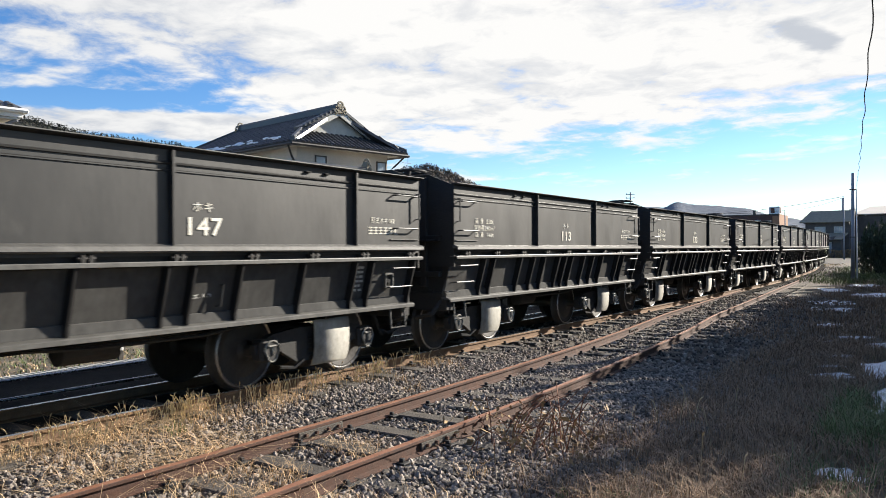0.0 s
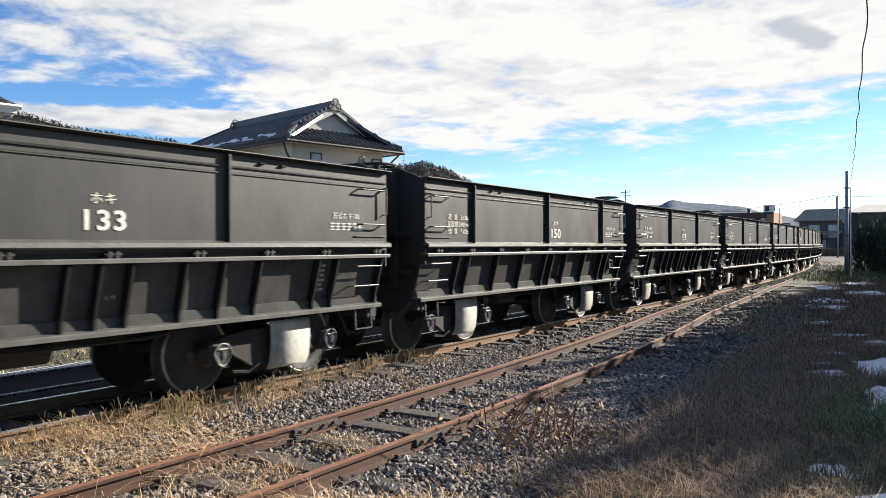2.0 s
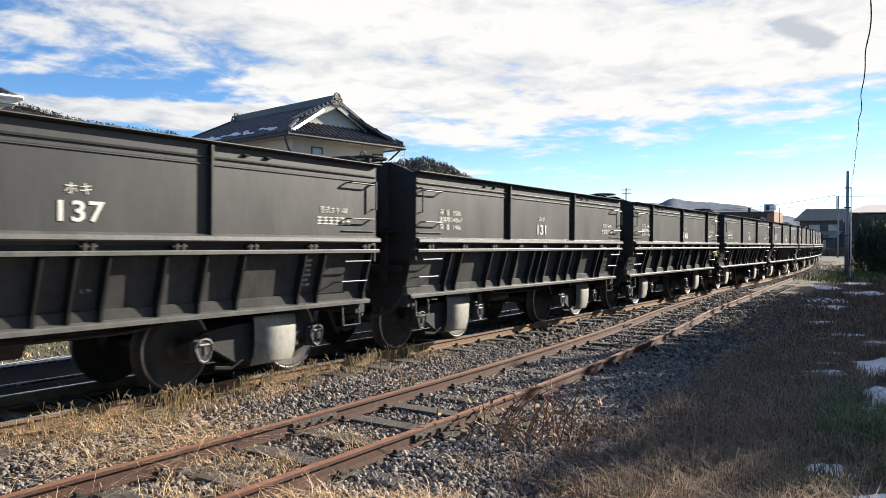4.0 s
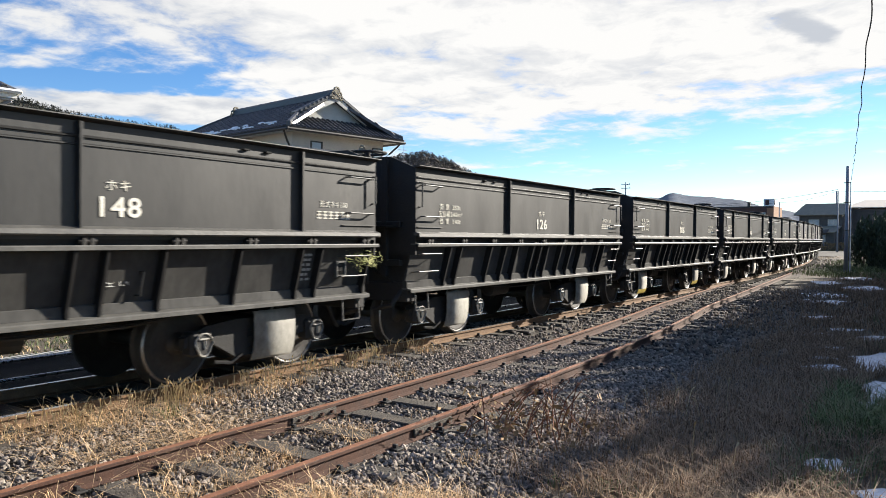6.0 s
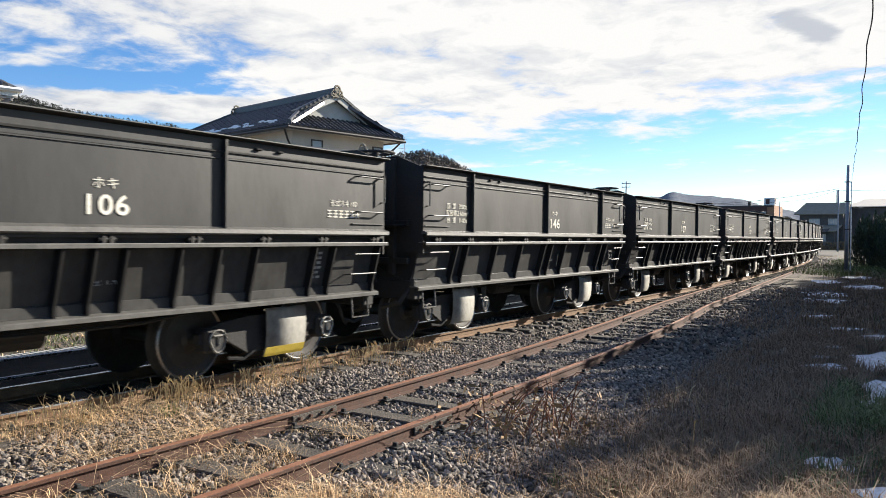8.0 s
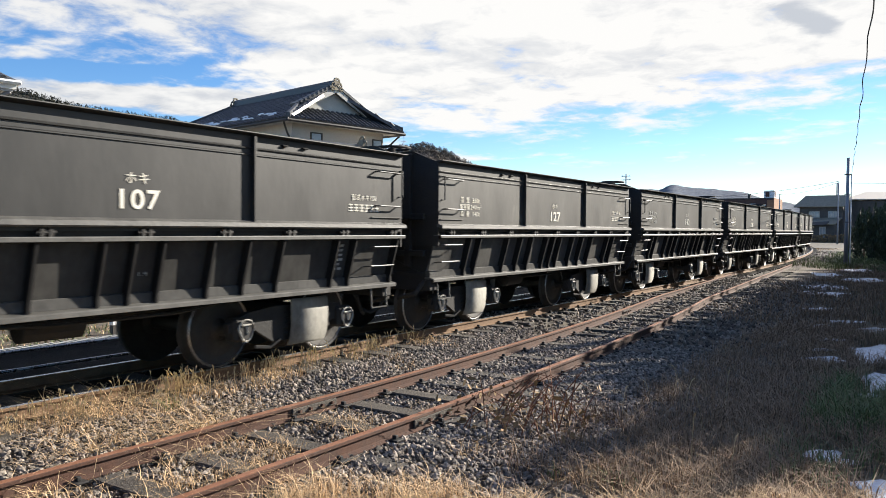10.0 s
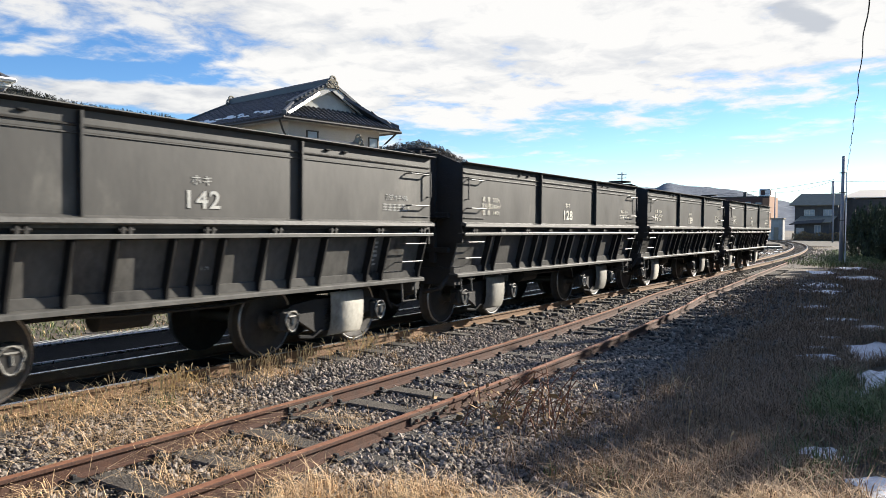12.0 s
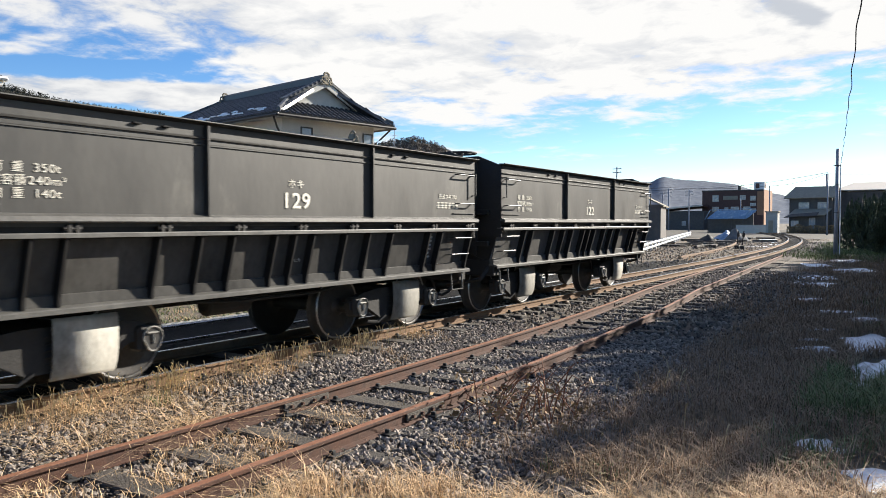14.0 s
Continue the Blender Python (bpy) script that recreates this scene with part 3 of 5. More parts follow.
        bm = boxes((-0.09, 0.09, c0, c1, 0.70, 0.86), (-0.19, 0.16, *sorted((e * (PITCH / 2 - 0.26), e * (PITCH / 2 - 0.02))), 0.62, 0.94), bev=0.02)
        part("coupler", bm, M_DARK, w)
        bm = bmesh.new()
        tube(bm, [(0.45, e * (H + 0.0), 0.72), (0.47, e * (H + 0.10), 0.60), (0.44, e * (H + 0.24), 0.40), (0.38, e * (H + 0.36), 0.34), (0.33, e * PITCH / 2, 0.38)], 0.025)
        part("brake_hose", bm, M_DARK, w)
        # slanting corner stay under the end
        bm = bmesh.new()
        tube(bm, [(1.05, e * (H - 0.05), 0.82), (0.98, e * (H + 0.12), 0.62), (0.7, e * (H + 0.14), 0.55)], 0.035)
        part("corner_stay", bm, M_DARK, w)
    # frame and hopper floor
    part("centre_sill", boxes((-0.22, 0.22, -H, H, 0.62, 0.92), bev=0.01), M_DARK, w)
    bm = bmesh.new()
    extrude(bm, [(-1.12, 0.86), (-1.10, 0.84), (0, 1.24), (1.10, 0.84), (1.12, 0.86), (0, 1.28)], 1, -H + 0.02, H - 0.02)
    part("hopper_floor", bm, M_DARK, w)
    bm = boxes((-0.95, -0.55, -0.75, -0.05, 0.52, 0.80), bev=0.03)
    part("brake_cylinder_box", bm, M_DARK, w)
    bm = bmesh.new()
    lathe(bm, [(-0.30, 0.08), (-0.28, 0.13), (0.28, 0.13), (0.30, 0.08)], 1, 16)
    part("air_reservoir", bm, M_DARK, w, at=pose(0.62, -0.45, 0.66))
    bm = bmesh.new()
    tube(bm, [(0.95, -1.2, 0.74), (0.95, -0.6, 0.70), (0.95, 0.6, 0.70), (0.95, 1.1, 0.75)], 0.02)
    part("brake_rod", bm, M_DARK, w)
    # hand brake at one end
    bm = bmesh.new()
    rim = [(0.25 * math.cos(a * math.tau / 20), 0.25 * math.sin(a * math.tau / 20), 0.0) for a in range(20)]
    tube(bm, rim, 0.018, 6, True)
    for a in range(5):
        q = a * math.tau / 5
        tube(bm, [(0, 0, 0.02), (0.25 * math.cos(q), 0.25 * math.sin(q), 0)], 0.012, 5)
    tube(bm, [(0, 0, -0.05), (0, 0, 0.03)], 0.04, 8)
    part("brake_wheel", bm, M_DARK, w, "black spoked hand-brake wheel", at=pose(0.70, -H - 0.29, 2.66))
    bm = bmesh.new()
    tube(bm, [(0.70, -H - 0.29, 0.9), (0.70, -H - 0.29, 2.63)], 0.022, 8)
    part("brake_shaft", bm, M_DARK, w)
    part("brake_step", boxes((0.25, 1.05, -H - 0.34, -H - 0.012, 1.66, 1.69), bev=0.006), M_SHADEBLACK, w)
    # bogies
    for by in BOGIES:
        for k in (1, -1):
            m = pose(0, by, 0, rz=0 if k == 1 else 180)
            bm = bmesh.new()
            extrude(bm, [(-0.98, 0.52), (-0.72, 0.62), (-0.35, 0.66), (0.35, 0.66), (0.72, 0.62), (0.98, 0.52), (0.98, 0.42), (0.62, 0.43), (0.34, 0.27), (-0.34, 0.27), (-0.62, 0.43), (-0.98, 0.42)], 0, 0.88, 0.96)
            frame_part = part("bogie_side_frame", bm, M_DARK, w, at=m)
            for dy in (-0.14, 0.14):
                bm = bmesh.new()
                tube(bm, [(0.91 + 0.055 * math.cos(i * 0.8), dy + 0.055 * math.sin(i * 0.8), 0.29 + 0.0075 * i) for i in range(40)], 0.013, 4)
                part("bogie_spring", bm, M_DARK, frame_part)
            for dy in (-0.81, 0.81):
                bm = boxes((0.84, 1.02, dy - 0.13, dy + 0.13, 0.33, 0.58), bev=0.03)
                bx = part("axle_box", bm, M_DARK, w, at=m)
                bm = bmesh.new()
                out = [(dy + 0.105 * math.cos(a) * (1.0 if math.sin(a) > -0.2 else 0.82), 0.465 + 0.115 * math.sin(a) * (0.85 if math.sin(a) > 0 else 1.15)) for a in [i * math.tau / 14 for i in range(14)]]
                extrude(bm, out, 0, 1.02, 1.045)
                part("axle_box_cover", bm, M_DARK, bx)
                bm = bmesh.new()
                ring = [(1.048, y, z) for y, z in out]
                tube(bm, ring, 0.011, 4, True)
                tube(bm, [(1.05, dy - 0.055, 0.505), (1.05, dy + 0.055, 0.505)], 0.014, 4)
                tube(bm, [(1.05, dy - 0.0, 0.505), (1.05, dy + 0.01, 0.41)], 0.014, 4)
                part("cover_rim", bm, M_GUARD, bx, "pale painted axle-box rim")
            # guard plate hung between the wheels
            bm = bmesh.new()
            prof = [(1.035, 0.735), (1.05, 0.69), (1.056, 0.56), (1.052, 0.42), (1.035, 0.31), (1.005, 0.235), (0.985, 0.205)]
            extrude(bm, prof + [(x - 0.016, z) for x, z in prof[::-1]], 1, -0.30 + 0.15 * k, 0.30 + 0.15 * k)
            guard = part("guard_plate", bm, M_GUARD, w, "pale grey stained sheet-metal guard", at=m, smooth=True)
            bm = bmesh.new()
            tube(bm, [(1.02, -0.30, 0.30), (0.99, -0.42, 0.22), (0.95, -0.60, 0.24)], 0.02, 5)
            part("brake_hanger", bm, M_DARK, guard)
        part("bogie_bolster", boxes((-0.9, 0.9, by - 0.16, by + 0.16, 0.45, 0.66), bev=0.02), M_DARK, w)
    for y in AXLES:
        bm = bmesh.new()
        lathe(bm, [(-0.95, 0.06), (-0.66, 0.07), (-0.62, 0.12), (-0.60, 0.30), (-0.615, 0.37), (-0.615, 0.425), (-0.535, 0.435), (-0.50, 0.46), (-0.485, 0.45), (-0.50, 0.36), (-0.52, 0.15), (-0.48, 0.075),
                   (0.48, 0.075), (0.52, 0.15), (0.50, 0.36), (0.485, 0.45), (0.50, 0.46), (0.535, 0.435), (0.615, 0.425), (0.615, 0.37), (0.60, 0.30), (0.62, 0.12), (0.66, 0.07), (0.95, 0.06)], 0, 32)
        ws = part("wheelset", bm, M_WHEEL, w, "dark dusty steel wheelset", at=pose(0, y, WHEEL_R), smooth=False)
        for sx in (-1, 1):
            bm = bmesh.new()
            tube(bm, [(sx * 0.617, 0.40 * math.cos(i * math.tau / 32), 0.40 * math.sin(i * math.tau / 32)) for i in range(32)], 0.012, 4, True)
            part("tread_rim", bm, M_TREAD, ws, "polished wheel rim")
    return w


NUMBERS = ("147", "113", "133", "150", "137", "131", "148", "126", "106", "146", "107", "127", "142", "128", "129", "122")
WORDS = (("\u8377  \u91cd", "350t"), ("\u5b9f\u5bb9\u7a4d", "240m\u00b3"), ("\u81ea  \u91cd", "140t"))
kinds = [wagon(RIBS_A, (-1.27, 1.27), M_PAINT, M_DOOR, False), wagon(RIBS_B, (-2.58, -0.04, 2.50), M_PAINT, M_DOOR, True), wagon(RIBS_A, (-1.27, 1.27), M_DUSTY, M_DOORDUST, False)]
LONG_PANEL = ("147", "150", "148", "146")
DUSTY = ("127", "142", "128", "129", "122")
used, train = set(), []
for number in NUMBERS:
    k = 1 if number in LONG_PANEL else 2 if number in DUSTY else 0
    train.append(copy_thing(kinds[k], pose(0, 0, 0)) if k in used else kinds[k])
    used.add(k)
for car, number in zip(train, NUMBERS):
    pale = M_LETTER_DIM if number == "142" else M_LETTER
    ny = 0.32 if number in LONG_PANEL else 0.03 if number == "106" else -0.04
    lettering(car, number, 0.235, ny, 1.765, pale, 1.2)
    lettering(car, "\u30db\u30ad", 0.108, ny, 1.95, pale, 1.15)
    for dy, z, text in ((ny + 0.08, 1.12, "\u7a7a 1.4"),):
        ob = lettering(car, text, 0.085, dy, z, M_LETTER_DIM, 1.0, lower_x(z) + 0.004)
        ob.matrix_basis = ob.matrix_basis @ Matrix.Rotation(-0.237, 4, "X")
    for row in range(6):
        z = 1.33 - row * 0.055
        bm = bmesh.new()
        for i in range(3):
            box(bm, 0.0, 0.004, 0.075 * i, 0.075 * i + (0.06 if (row + i) % 3 else 0.04), -0.014, 0.014)
        tagged(part("lettering_bar", bm, M_LETTER_DIM, car, at=pose(lower_x(z) + 0.001, 2.57 + (0.02 if row % 2 else 0.0), z, ry=13.6)), kind="stuff")
    if number == "148":
        r = np.random.RandomState(11)
        vs, fs = [], []
        for i in range(220):
            c = np.array((1.27, 3.66, 1.27)) + r.normal(0, 1, 3) * (0.04, 0.12, 0.045)
            d = r.normal(0, 1, 3) * (0.05, 0.07, 0.05)
            q = len(vs)
            vs += [tuple(c), tuple(c + (0.0, 0.012, 0.004)), tuple(c + d)]
            fs.append((q, q + 1, q + 2))
        soup("grass_tuft", vs, fs, M_TUFT, "yellow-green grass tuft caught on the door end", parent=car)
    if number == "106":
        for by in BOGIES:
            bm = bmesh.new()
            extrude(bm, [(1.0365, 0.305), (1.0085, 0.233), (0.988, 0.200), (0.992, 0.199), (1.0125, 0.231), (1.0405, 0.304)], 1, by - 0.145, by + 0.445)
            part("yellow_edge", bm, M_YELLOW, car, "yellow painted lower edge")
    for row, (word, num) in enumerate(WORDS):
        z = 1.957 - row * 0.100
        lettering(car, word, 0.092, -3.13, z, pale, 1.0)
        lettering(car, num, 0.095, -2.82, z, pale, 1.2)
    lettering(car, "\u5f62\u5f0f\u30db\u30ad100", 0.085, 3.05, 1.90, pale, 0.95)
    bars(car, 2.77, 1.782, 6, 0.074, 0.086, pale, 0.098)
# ---------------------------------------------------------------- ballast, grass, snow
COVER = np.random.RandomState(7)
SNOW = ((-0.76, 6.6, 0.15, 0.16), (-0.62, 6.5, 0.17, 0.06), (-0.22, 5.85, 0.26, 0.30), (-0.50, 10.3, 0.26, 0.75), (-0.62, 9.1, 0.18, 0.35), (-0.70, 12.6, 0.30, 0.95), (-0.95, 13.0, 0.22, 0.30), (-1.38, 12.0, 0.26, 0.16), (-1.5, 12.85, 0.22, 0.14), (-1.2, 11.75, 0.18, 0.12), (-0.92, 15.6, 0.34, 0.5), (-1.95, 16.3, 0.25, 0.22), (-1.6, 17.3, 0.3, 0.25), (-1.5, 14.2, 0.2, 0.18), (-2.4, 20, 0.4, 0.5), (-2.9, 25, 0.7, 0.8), (-3.2, 28, 0.8, 1.0), (-2.4, 33, 0.7, 1.6), (-4.0, 36, 0.7, 1.0), (-3.3, 41, 0.8, 1.4))


def snowy(x, y):
    return any(((x - a) / (p * 1.05)) ** 2 + ((y - b) / (q * 1.05)) ** 2 < 1 for a, b, p, q in SNOW)


def scatter(n, x0, x1, y0, y1, keep):
    """n tries of places in a rectangle, kept by keep(x, y) as a chance."""
    p = COVER.rand(n, 2) * (x1 - x0, y1 - y0) + (x0, y0)
    k = np.array([COVER.rand() < keep(x, y) for x, y in p])
    return p[k]


def patch(x, y, size, seed):
    return noise.noise((x / size, y / size, seed))


def tile_shapes(count):
    """A few broken-stone shapes: lumpy twelve-cornered bodies."""
    g = (1 + 5 ** 0.5) / 2
    v = np.array([(-1, g, 0), (1, g, 0), (-1, -g, 0), (1, -g, 0), (0, -1, g), (0, 1, g), (0, -1, -g), (0, 1, -g), (g, 0, -1), (g, 0, 1), (-g, 0, -1), (-g, 0, 1)]) / 1.9
    f = [(0, 11, 5), (0, 5, 1), (0, 1, 7), (0, 7, 10), (0, 10, 11), (1, 5, 9), (5, 11, 4), (11, 10, 2), (10, 7, 6), (7, 1, 8), (3, 9, 4), (3, 4, 2), (3, 2, 6), (3, 6, 8), (3, 8, 9), (4, 9, 5), (2, 4, 11), (6, 2, 10), (8, 6, 7), (9, 8, 1)]
    return [v * (1 + COVER.uniform(-0.32, 0.32, (12, 1))) * COVER.uniform(0.6, 1.15, 3) for _ in range(count)], f


def stones(name, places, lo, hi, label, bed=None):
    shapes, f = tile_shapes(9)
    vs, fs, base = [], [], 0
    f = np.array(f)
    for x, y in places:
        s = shapes[COVER.randint(9)]
        a, b = COVER.uniform(0, math.tau), COVER.uniform(-0.6, 0.6)
        ca, sa, cb, sb = math.cos(a), math.sin(a), math.cos(b), math.sin(b)
        r = np.array(((ca, -sa * cb, sa * sb), (sa, ca * cb, -ca * sb), (0, sb, cb)))
        size = lo + (hi - lo) * COVER.rand() ** 2.2
        z = (bed or stone_bed)(x, y)
        vs.append((s * size * 0.5) @ r.T + (x, y, z + size * COVER.uniform(0.0, 0.30)))
        fs.append(f + base)
        base += 12
    return soup(name, np.concatenate(vs).tolist(), np.concatenate(fs).tolist(), M_STONE, label, "gravel")


def stone_bed(x, y):
    """The ballast's surface: full to the sleepers between the rails, falling off to the sides."""
    sx = siding_x(y)
    g = ground_z(x, y)
    d = abs(x - sx)
    a = SIDING_TOP - (0.168 if d < 0.5 and y < 7 else 0.148) - max(0.0, d - 1.0) * 0.10
    b = -0.165 - max(0.0, abs(x - MAIN_X) - 1.05) * 0.13
    return max(g, a, b)


def ballast():
    nx, ys = 44, [-2 + 0.4 * i for i in range(110)]
    verts = []
    for y in ys:
        for i in range(nx + 1):
            x = -9.2 + 6.6 * i / nx
            verts.append((x, y, stone_bed(x, y) - 0.015 + 0.012 * noise.noise((x * 3, y * 3, 1))))
    n = nx + 1
    faces = [(j * n + i, j * n + i + 1, (j + 1) * n + i + 1, (j + 1) * n + i) for j in range(len(ys) - 1) for i in range(nx)]
    soup("ballast_bed", verts, faces, M_BED, "grey-brown ballast bed under the tracks", "ballast bed", "structure", True)

    def near(x, y):
        if y < 4.45 + 0.42 * (x + 2.0) and x > -3.7:
            return 0.15
        if x > -2.3 + 0.35 * patch(x, y, 1.3, 2):
            return 0.3
        if -6.75 < x < -5.3 and y < 6.2:
            return 0.8 + 0.5 * patch(x, y, 0.7, 5)
        if abs(x - siding_x(y)) < 0.5 and y < 5.2:
            return 0.55
        return 1.0
    stones("ballast_stones", scatter(70000, -6.95, -1.9, 2.1, 11.5, near), 0.022, 0.068, "loose grey broken ballast stones between the rails")
    stones("ballast_stones", scatter(11000, -8.3, -1.9, 11.5, 30, lambda x, y: 0.9 if x < -2.7 + 0.4 * patch(x, y, 1.6, 2) else 0.25), 0.05, 0.11, "loose grey broken ballast stones farther along the tracks")
    stones("yard_gravel", scatter(7000, -17, -6, 29, 75, lambda x, y: 0.8), 0.04, 0.12, "coarse grey gravel round the far turnout", lambda x, y: max(ground_z(x, y), -0.2))


ballast()


def blades(name, places, mat, label, h0, h1, lean, width, bed=None, flat=0.0, cat="grass"):
    """Bent tapering blades, one for each place."""
    vs, fs, base = [], [], 0
    for x, y in places:
        if x > -5 and snowy(x, y):
            continue
        z = (bed or stone_bed)(x, y) - 0.01
        h = COVER.uniform(h0, h1)
        a = COVER.uniform(0, math.tau)
        out = lean * COVER.uniform(0.3, 1.2) * h
        up = h * (1.0 - flat * COVER.rand())
        dx, dy = math.cos(a), math.sin(a)
        b = a + COVER.uniform(0.8, 2.3)
        wx, wy = math.cos(b) * width / 2, math.sin(b) * width / 2
        for t, k in ((0.0, 1.0), (0.5, 0.8)):
            px, py, pz = x + dx * out * t * t * 1.2, y + dy * out * t * t * 1.2, z + up * (t * 1.25 if t < 1 else 1)
            vs.append((px - wx * k, py - wy * k, pz))
            vs.append((px + wx * k, py + wy * k, pz))
        vs.append((x + dx * out * 1.5, y + dy * out * 1.5, z + up * COVER.uniform(0.8, 1.05)))
        fs.append((base, base + 1, base + 3, base + 2))
        fs.append((base + 2, base + 3, base + 4))
        base += 5
    return soup(name, vs, fs, mat, label, cat)


def clumped(clumps, per, spread):
    out = []
    for x, y in clumps:
        k = COVER.randint(per // 2, per + 1)
        out.append(np.array((x, y)) + COVER.normal(0, spread, (k, 2)))
    return np.concatenate(out)


def grasses():
    # straw between the main track and the siding
    c = scatter(700, -6.55, -5.25, 2.0, 9.5, lambda x, y: max(0.0, 0.50 + 1.0 * patch(x, y, 0.8, 11) - 0.09 * max(0, y - 5) - 0.55 * (x > -5.95)))
    blades("dry_grass_strip", clumped(c, 20, 0.07), M_STRAW, "bleached dry grass growing along the main track", 0.06, 0.20, 0.7, 0.006, flat=0.4)
    c = scatter(150, -6.55, -5.0, 2.2, 4.6, lambda x, y: max(0.0, 0.45 + 1.2 * patch(x, y, 0.7, 15)))
    blades("flattened_straw", clumped(c, 22, 0.12), M_STRAW, "flattened pale straw on the gravel", 0.12, 0.34, 2.4, 0.006, flat=0.85)
    # in the siding
    c = scatter(190, -4.85, -3.9, 2.2, 6.0, lambda x, y: max(0.0, 0.6 + patch(x, y, 0.6, 4) - 0.25 * max(0, y - 4)))
    blades("dry_grass_in_siding", clumped(c, 24, 0.07), M_STRAW, "dry yellow grass between the siding's rails", 0.08, 0.22, 1.1, 0.006, flat=0.5)
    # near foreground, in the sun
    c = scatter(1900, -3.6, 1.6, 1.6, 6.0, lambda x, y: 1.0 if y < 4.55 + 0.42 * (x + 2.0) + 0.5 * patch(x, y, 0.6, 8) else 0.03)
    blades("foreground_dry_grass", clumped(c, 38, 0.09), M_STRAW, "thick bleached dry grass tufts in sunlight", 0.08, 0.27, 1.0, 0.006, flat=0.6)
    # the shaded verge: brown grass whose colour already holds some of the shade
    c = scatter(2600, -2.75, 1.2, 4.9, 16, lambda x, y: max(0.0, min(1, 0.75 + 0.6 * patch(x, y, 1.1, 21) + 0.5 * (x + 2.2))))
    blades("verge_brown_grass", clumped(c, 26, 0.12), M_STRAWDARK, "withered brown grass, coloured darker for the shaded verge", 0.08, 0.30, 0.9, 0.007, flat=0.5)
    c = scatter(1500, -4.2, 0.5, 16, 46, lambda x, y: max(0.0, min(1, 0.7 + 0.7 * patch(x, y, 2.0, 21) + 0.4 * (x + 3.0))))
    blades("far_verge_grass", clumped(c, 18, 0.25), M_STRAWDARK, "withered brown grass, coloured darker for shade, farther along the verge", 0.10, 0.32, 0.8, 0.015, flat=0.4)
    c = scatter(700, -1.5, 1.2, 5.5, 24, lambda x, y: max(0.0, -0.25 + 1.2 * patch(x, y, 1.2, 31) + 0.45 * (x + 1.2) + 1.1 * math.exp(-((x + 0.2) / 0.7) ** 2 - ((y - 8.6) / 1.3) ** 2)))
    blades("green_verge_grass", clumped(c, 34, 0.12), M_GREEN, "green grass tufts on the shaded verge", 0.10, 0.30, 0.8, 0.008, flat=0.3)
    c = scatter(240, -0.95, 0.5, 7.2, 9.9, lambda x, y: 0.75)
    blades("green_grass_patch", clumped(c, 40, 0.09), M_GREEN, "lush green grass patch on the shaded verge", 0.14, 0.34, 0.7, 0.009, flat=0.2)
    c = scatter(700, -6.5, -1.0, 40, 70, lambda x, y: 0.8 if x > -5.5 + 0.05 * (70 - y) - 1.2 else 0.1)
    blades("far_green_bank", clumped(c, 20, 0.4), M_GREEN, "yellow-green grass on the far bank", 0.10, 0.35, 0.8, 0.03)
    c = scatter(900, -22, -8.6, 34, 92, lambda x, y: max(0.0, 0.5 + patch(x, y, 5.0, 3)))
    blades("yard_dry_grass", clumped(c, 14, 0.5), M_STRAW, "dry grass scattered over the railway yard", 0.05, 0.16, 1.0, 0.03, ground_z)
    # behind the train
    c = scatter(1700, -20, -11.4, 3.0, 24, lambda x, y: 0.8)
    blades("lineside_meadow_grass", clumped(c, 16, 0.25), M_GREEN, "short green and yellow grass behind the tracks", 0.04, 0.12, 1.2, 0.016, ground_z)
    c = scatter(1500, -20, -11.4, 3.0, 24, lambda x, y: 0.8)
    blades("lineside_dry_grass", clumped(c, 16, 0.25), M_STRAW, "short pale dry grass behind the tracks", 0.03, 0.10, 1.6, 0.014, ground_z)
    blades("small_green_weeds", clumped([(-6.05, 4.45), (-6.02, 4.52), (-1.9, 5.2), (-2.0, 5.3), (-2.35, 5.15)], 30, 0.05), M_GREEN, "small green weeds in the gravel", 0.06, 0.14, 1.0, 0.012, cat="weed")


grasses()


def foxtails(name, places, h0, h1, label):
    """Thin stalks that end in a drooping seed head."""
    vs, fs, base = [], [], 0
    for x, y in places:
        z, h, a = stone_bed(x, y), COVER.uniform(h0, h1), COVER.uniform(0, math.tau)
        d = np.array((math.cos(a), math.sin(a), 0)) * h * COVER.uniform(0.05, 0.3)
        p = [np.array((x, y, z)), np.array((x, y, z + h * 0.55)) + d * 0.3, np.array((x, y, z + h)) + d, np.array((x, y, z + h + 0.025)) + d * 1.3, np.array((x, y, z + h + 0.04)) + d * 1.75]
        for q, r in zip(p, (0.0018, 0.0015, 0.003, 0.0085, 0.002)):
            for k in range(3):
                vs.append((q[0] + r * math.cos(k * 2.094), q[1] + r * math.sin(k * 2.094), q[2]))
        for j in range(4):
            for k in range(3):
                o = base + 3 * j
                fs.append((o + k, o + (k + 1) % 3, o + 3 + (k + 1) % 3, o + 3 + k))
        base += 15
    return soup(name, vs, fs, M_SEED, label, "grass")


foxtails("foxtail_grass", clumped(scatter(70, -6.5, -6.15, 3.0, 9.0, lambda x, y: 0.9 - 0.07 * (y - 3)), 9, 0.09), 0.12, 0.26, "dry foxtail grass with seed heads beside the rail")
foxtails("tall_foxtail", np.array([(-1.75, 7.75), (-2.12, 7.6), (-2.3, 7.2), (-2.2, 7.45), (-2.05, 7.4), (-2.5, 6.9), (-1.5, 5.6), (-1.2, 5.5), (-1.75, 6.9)]), 0.32, 0.5, "tall seed-headed foxtail stalks on the shaded verge")


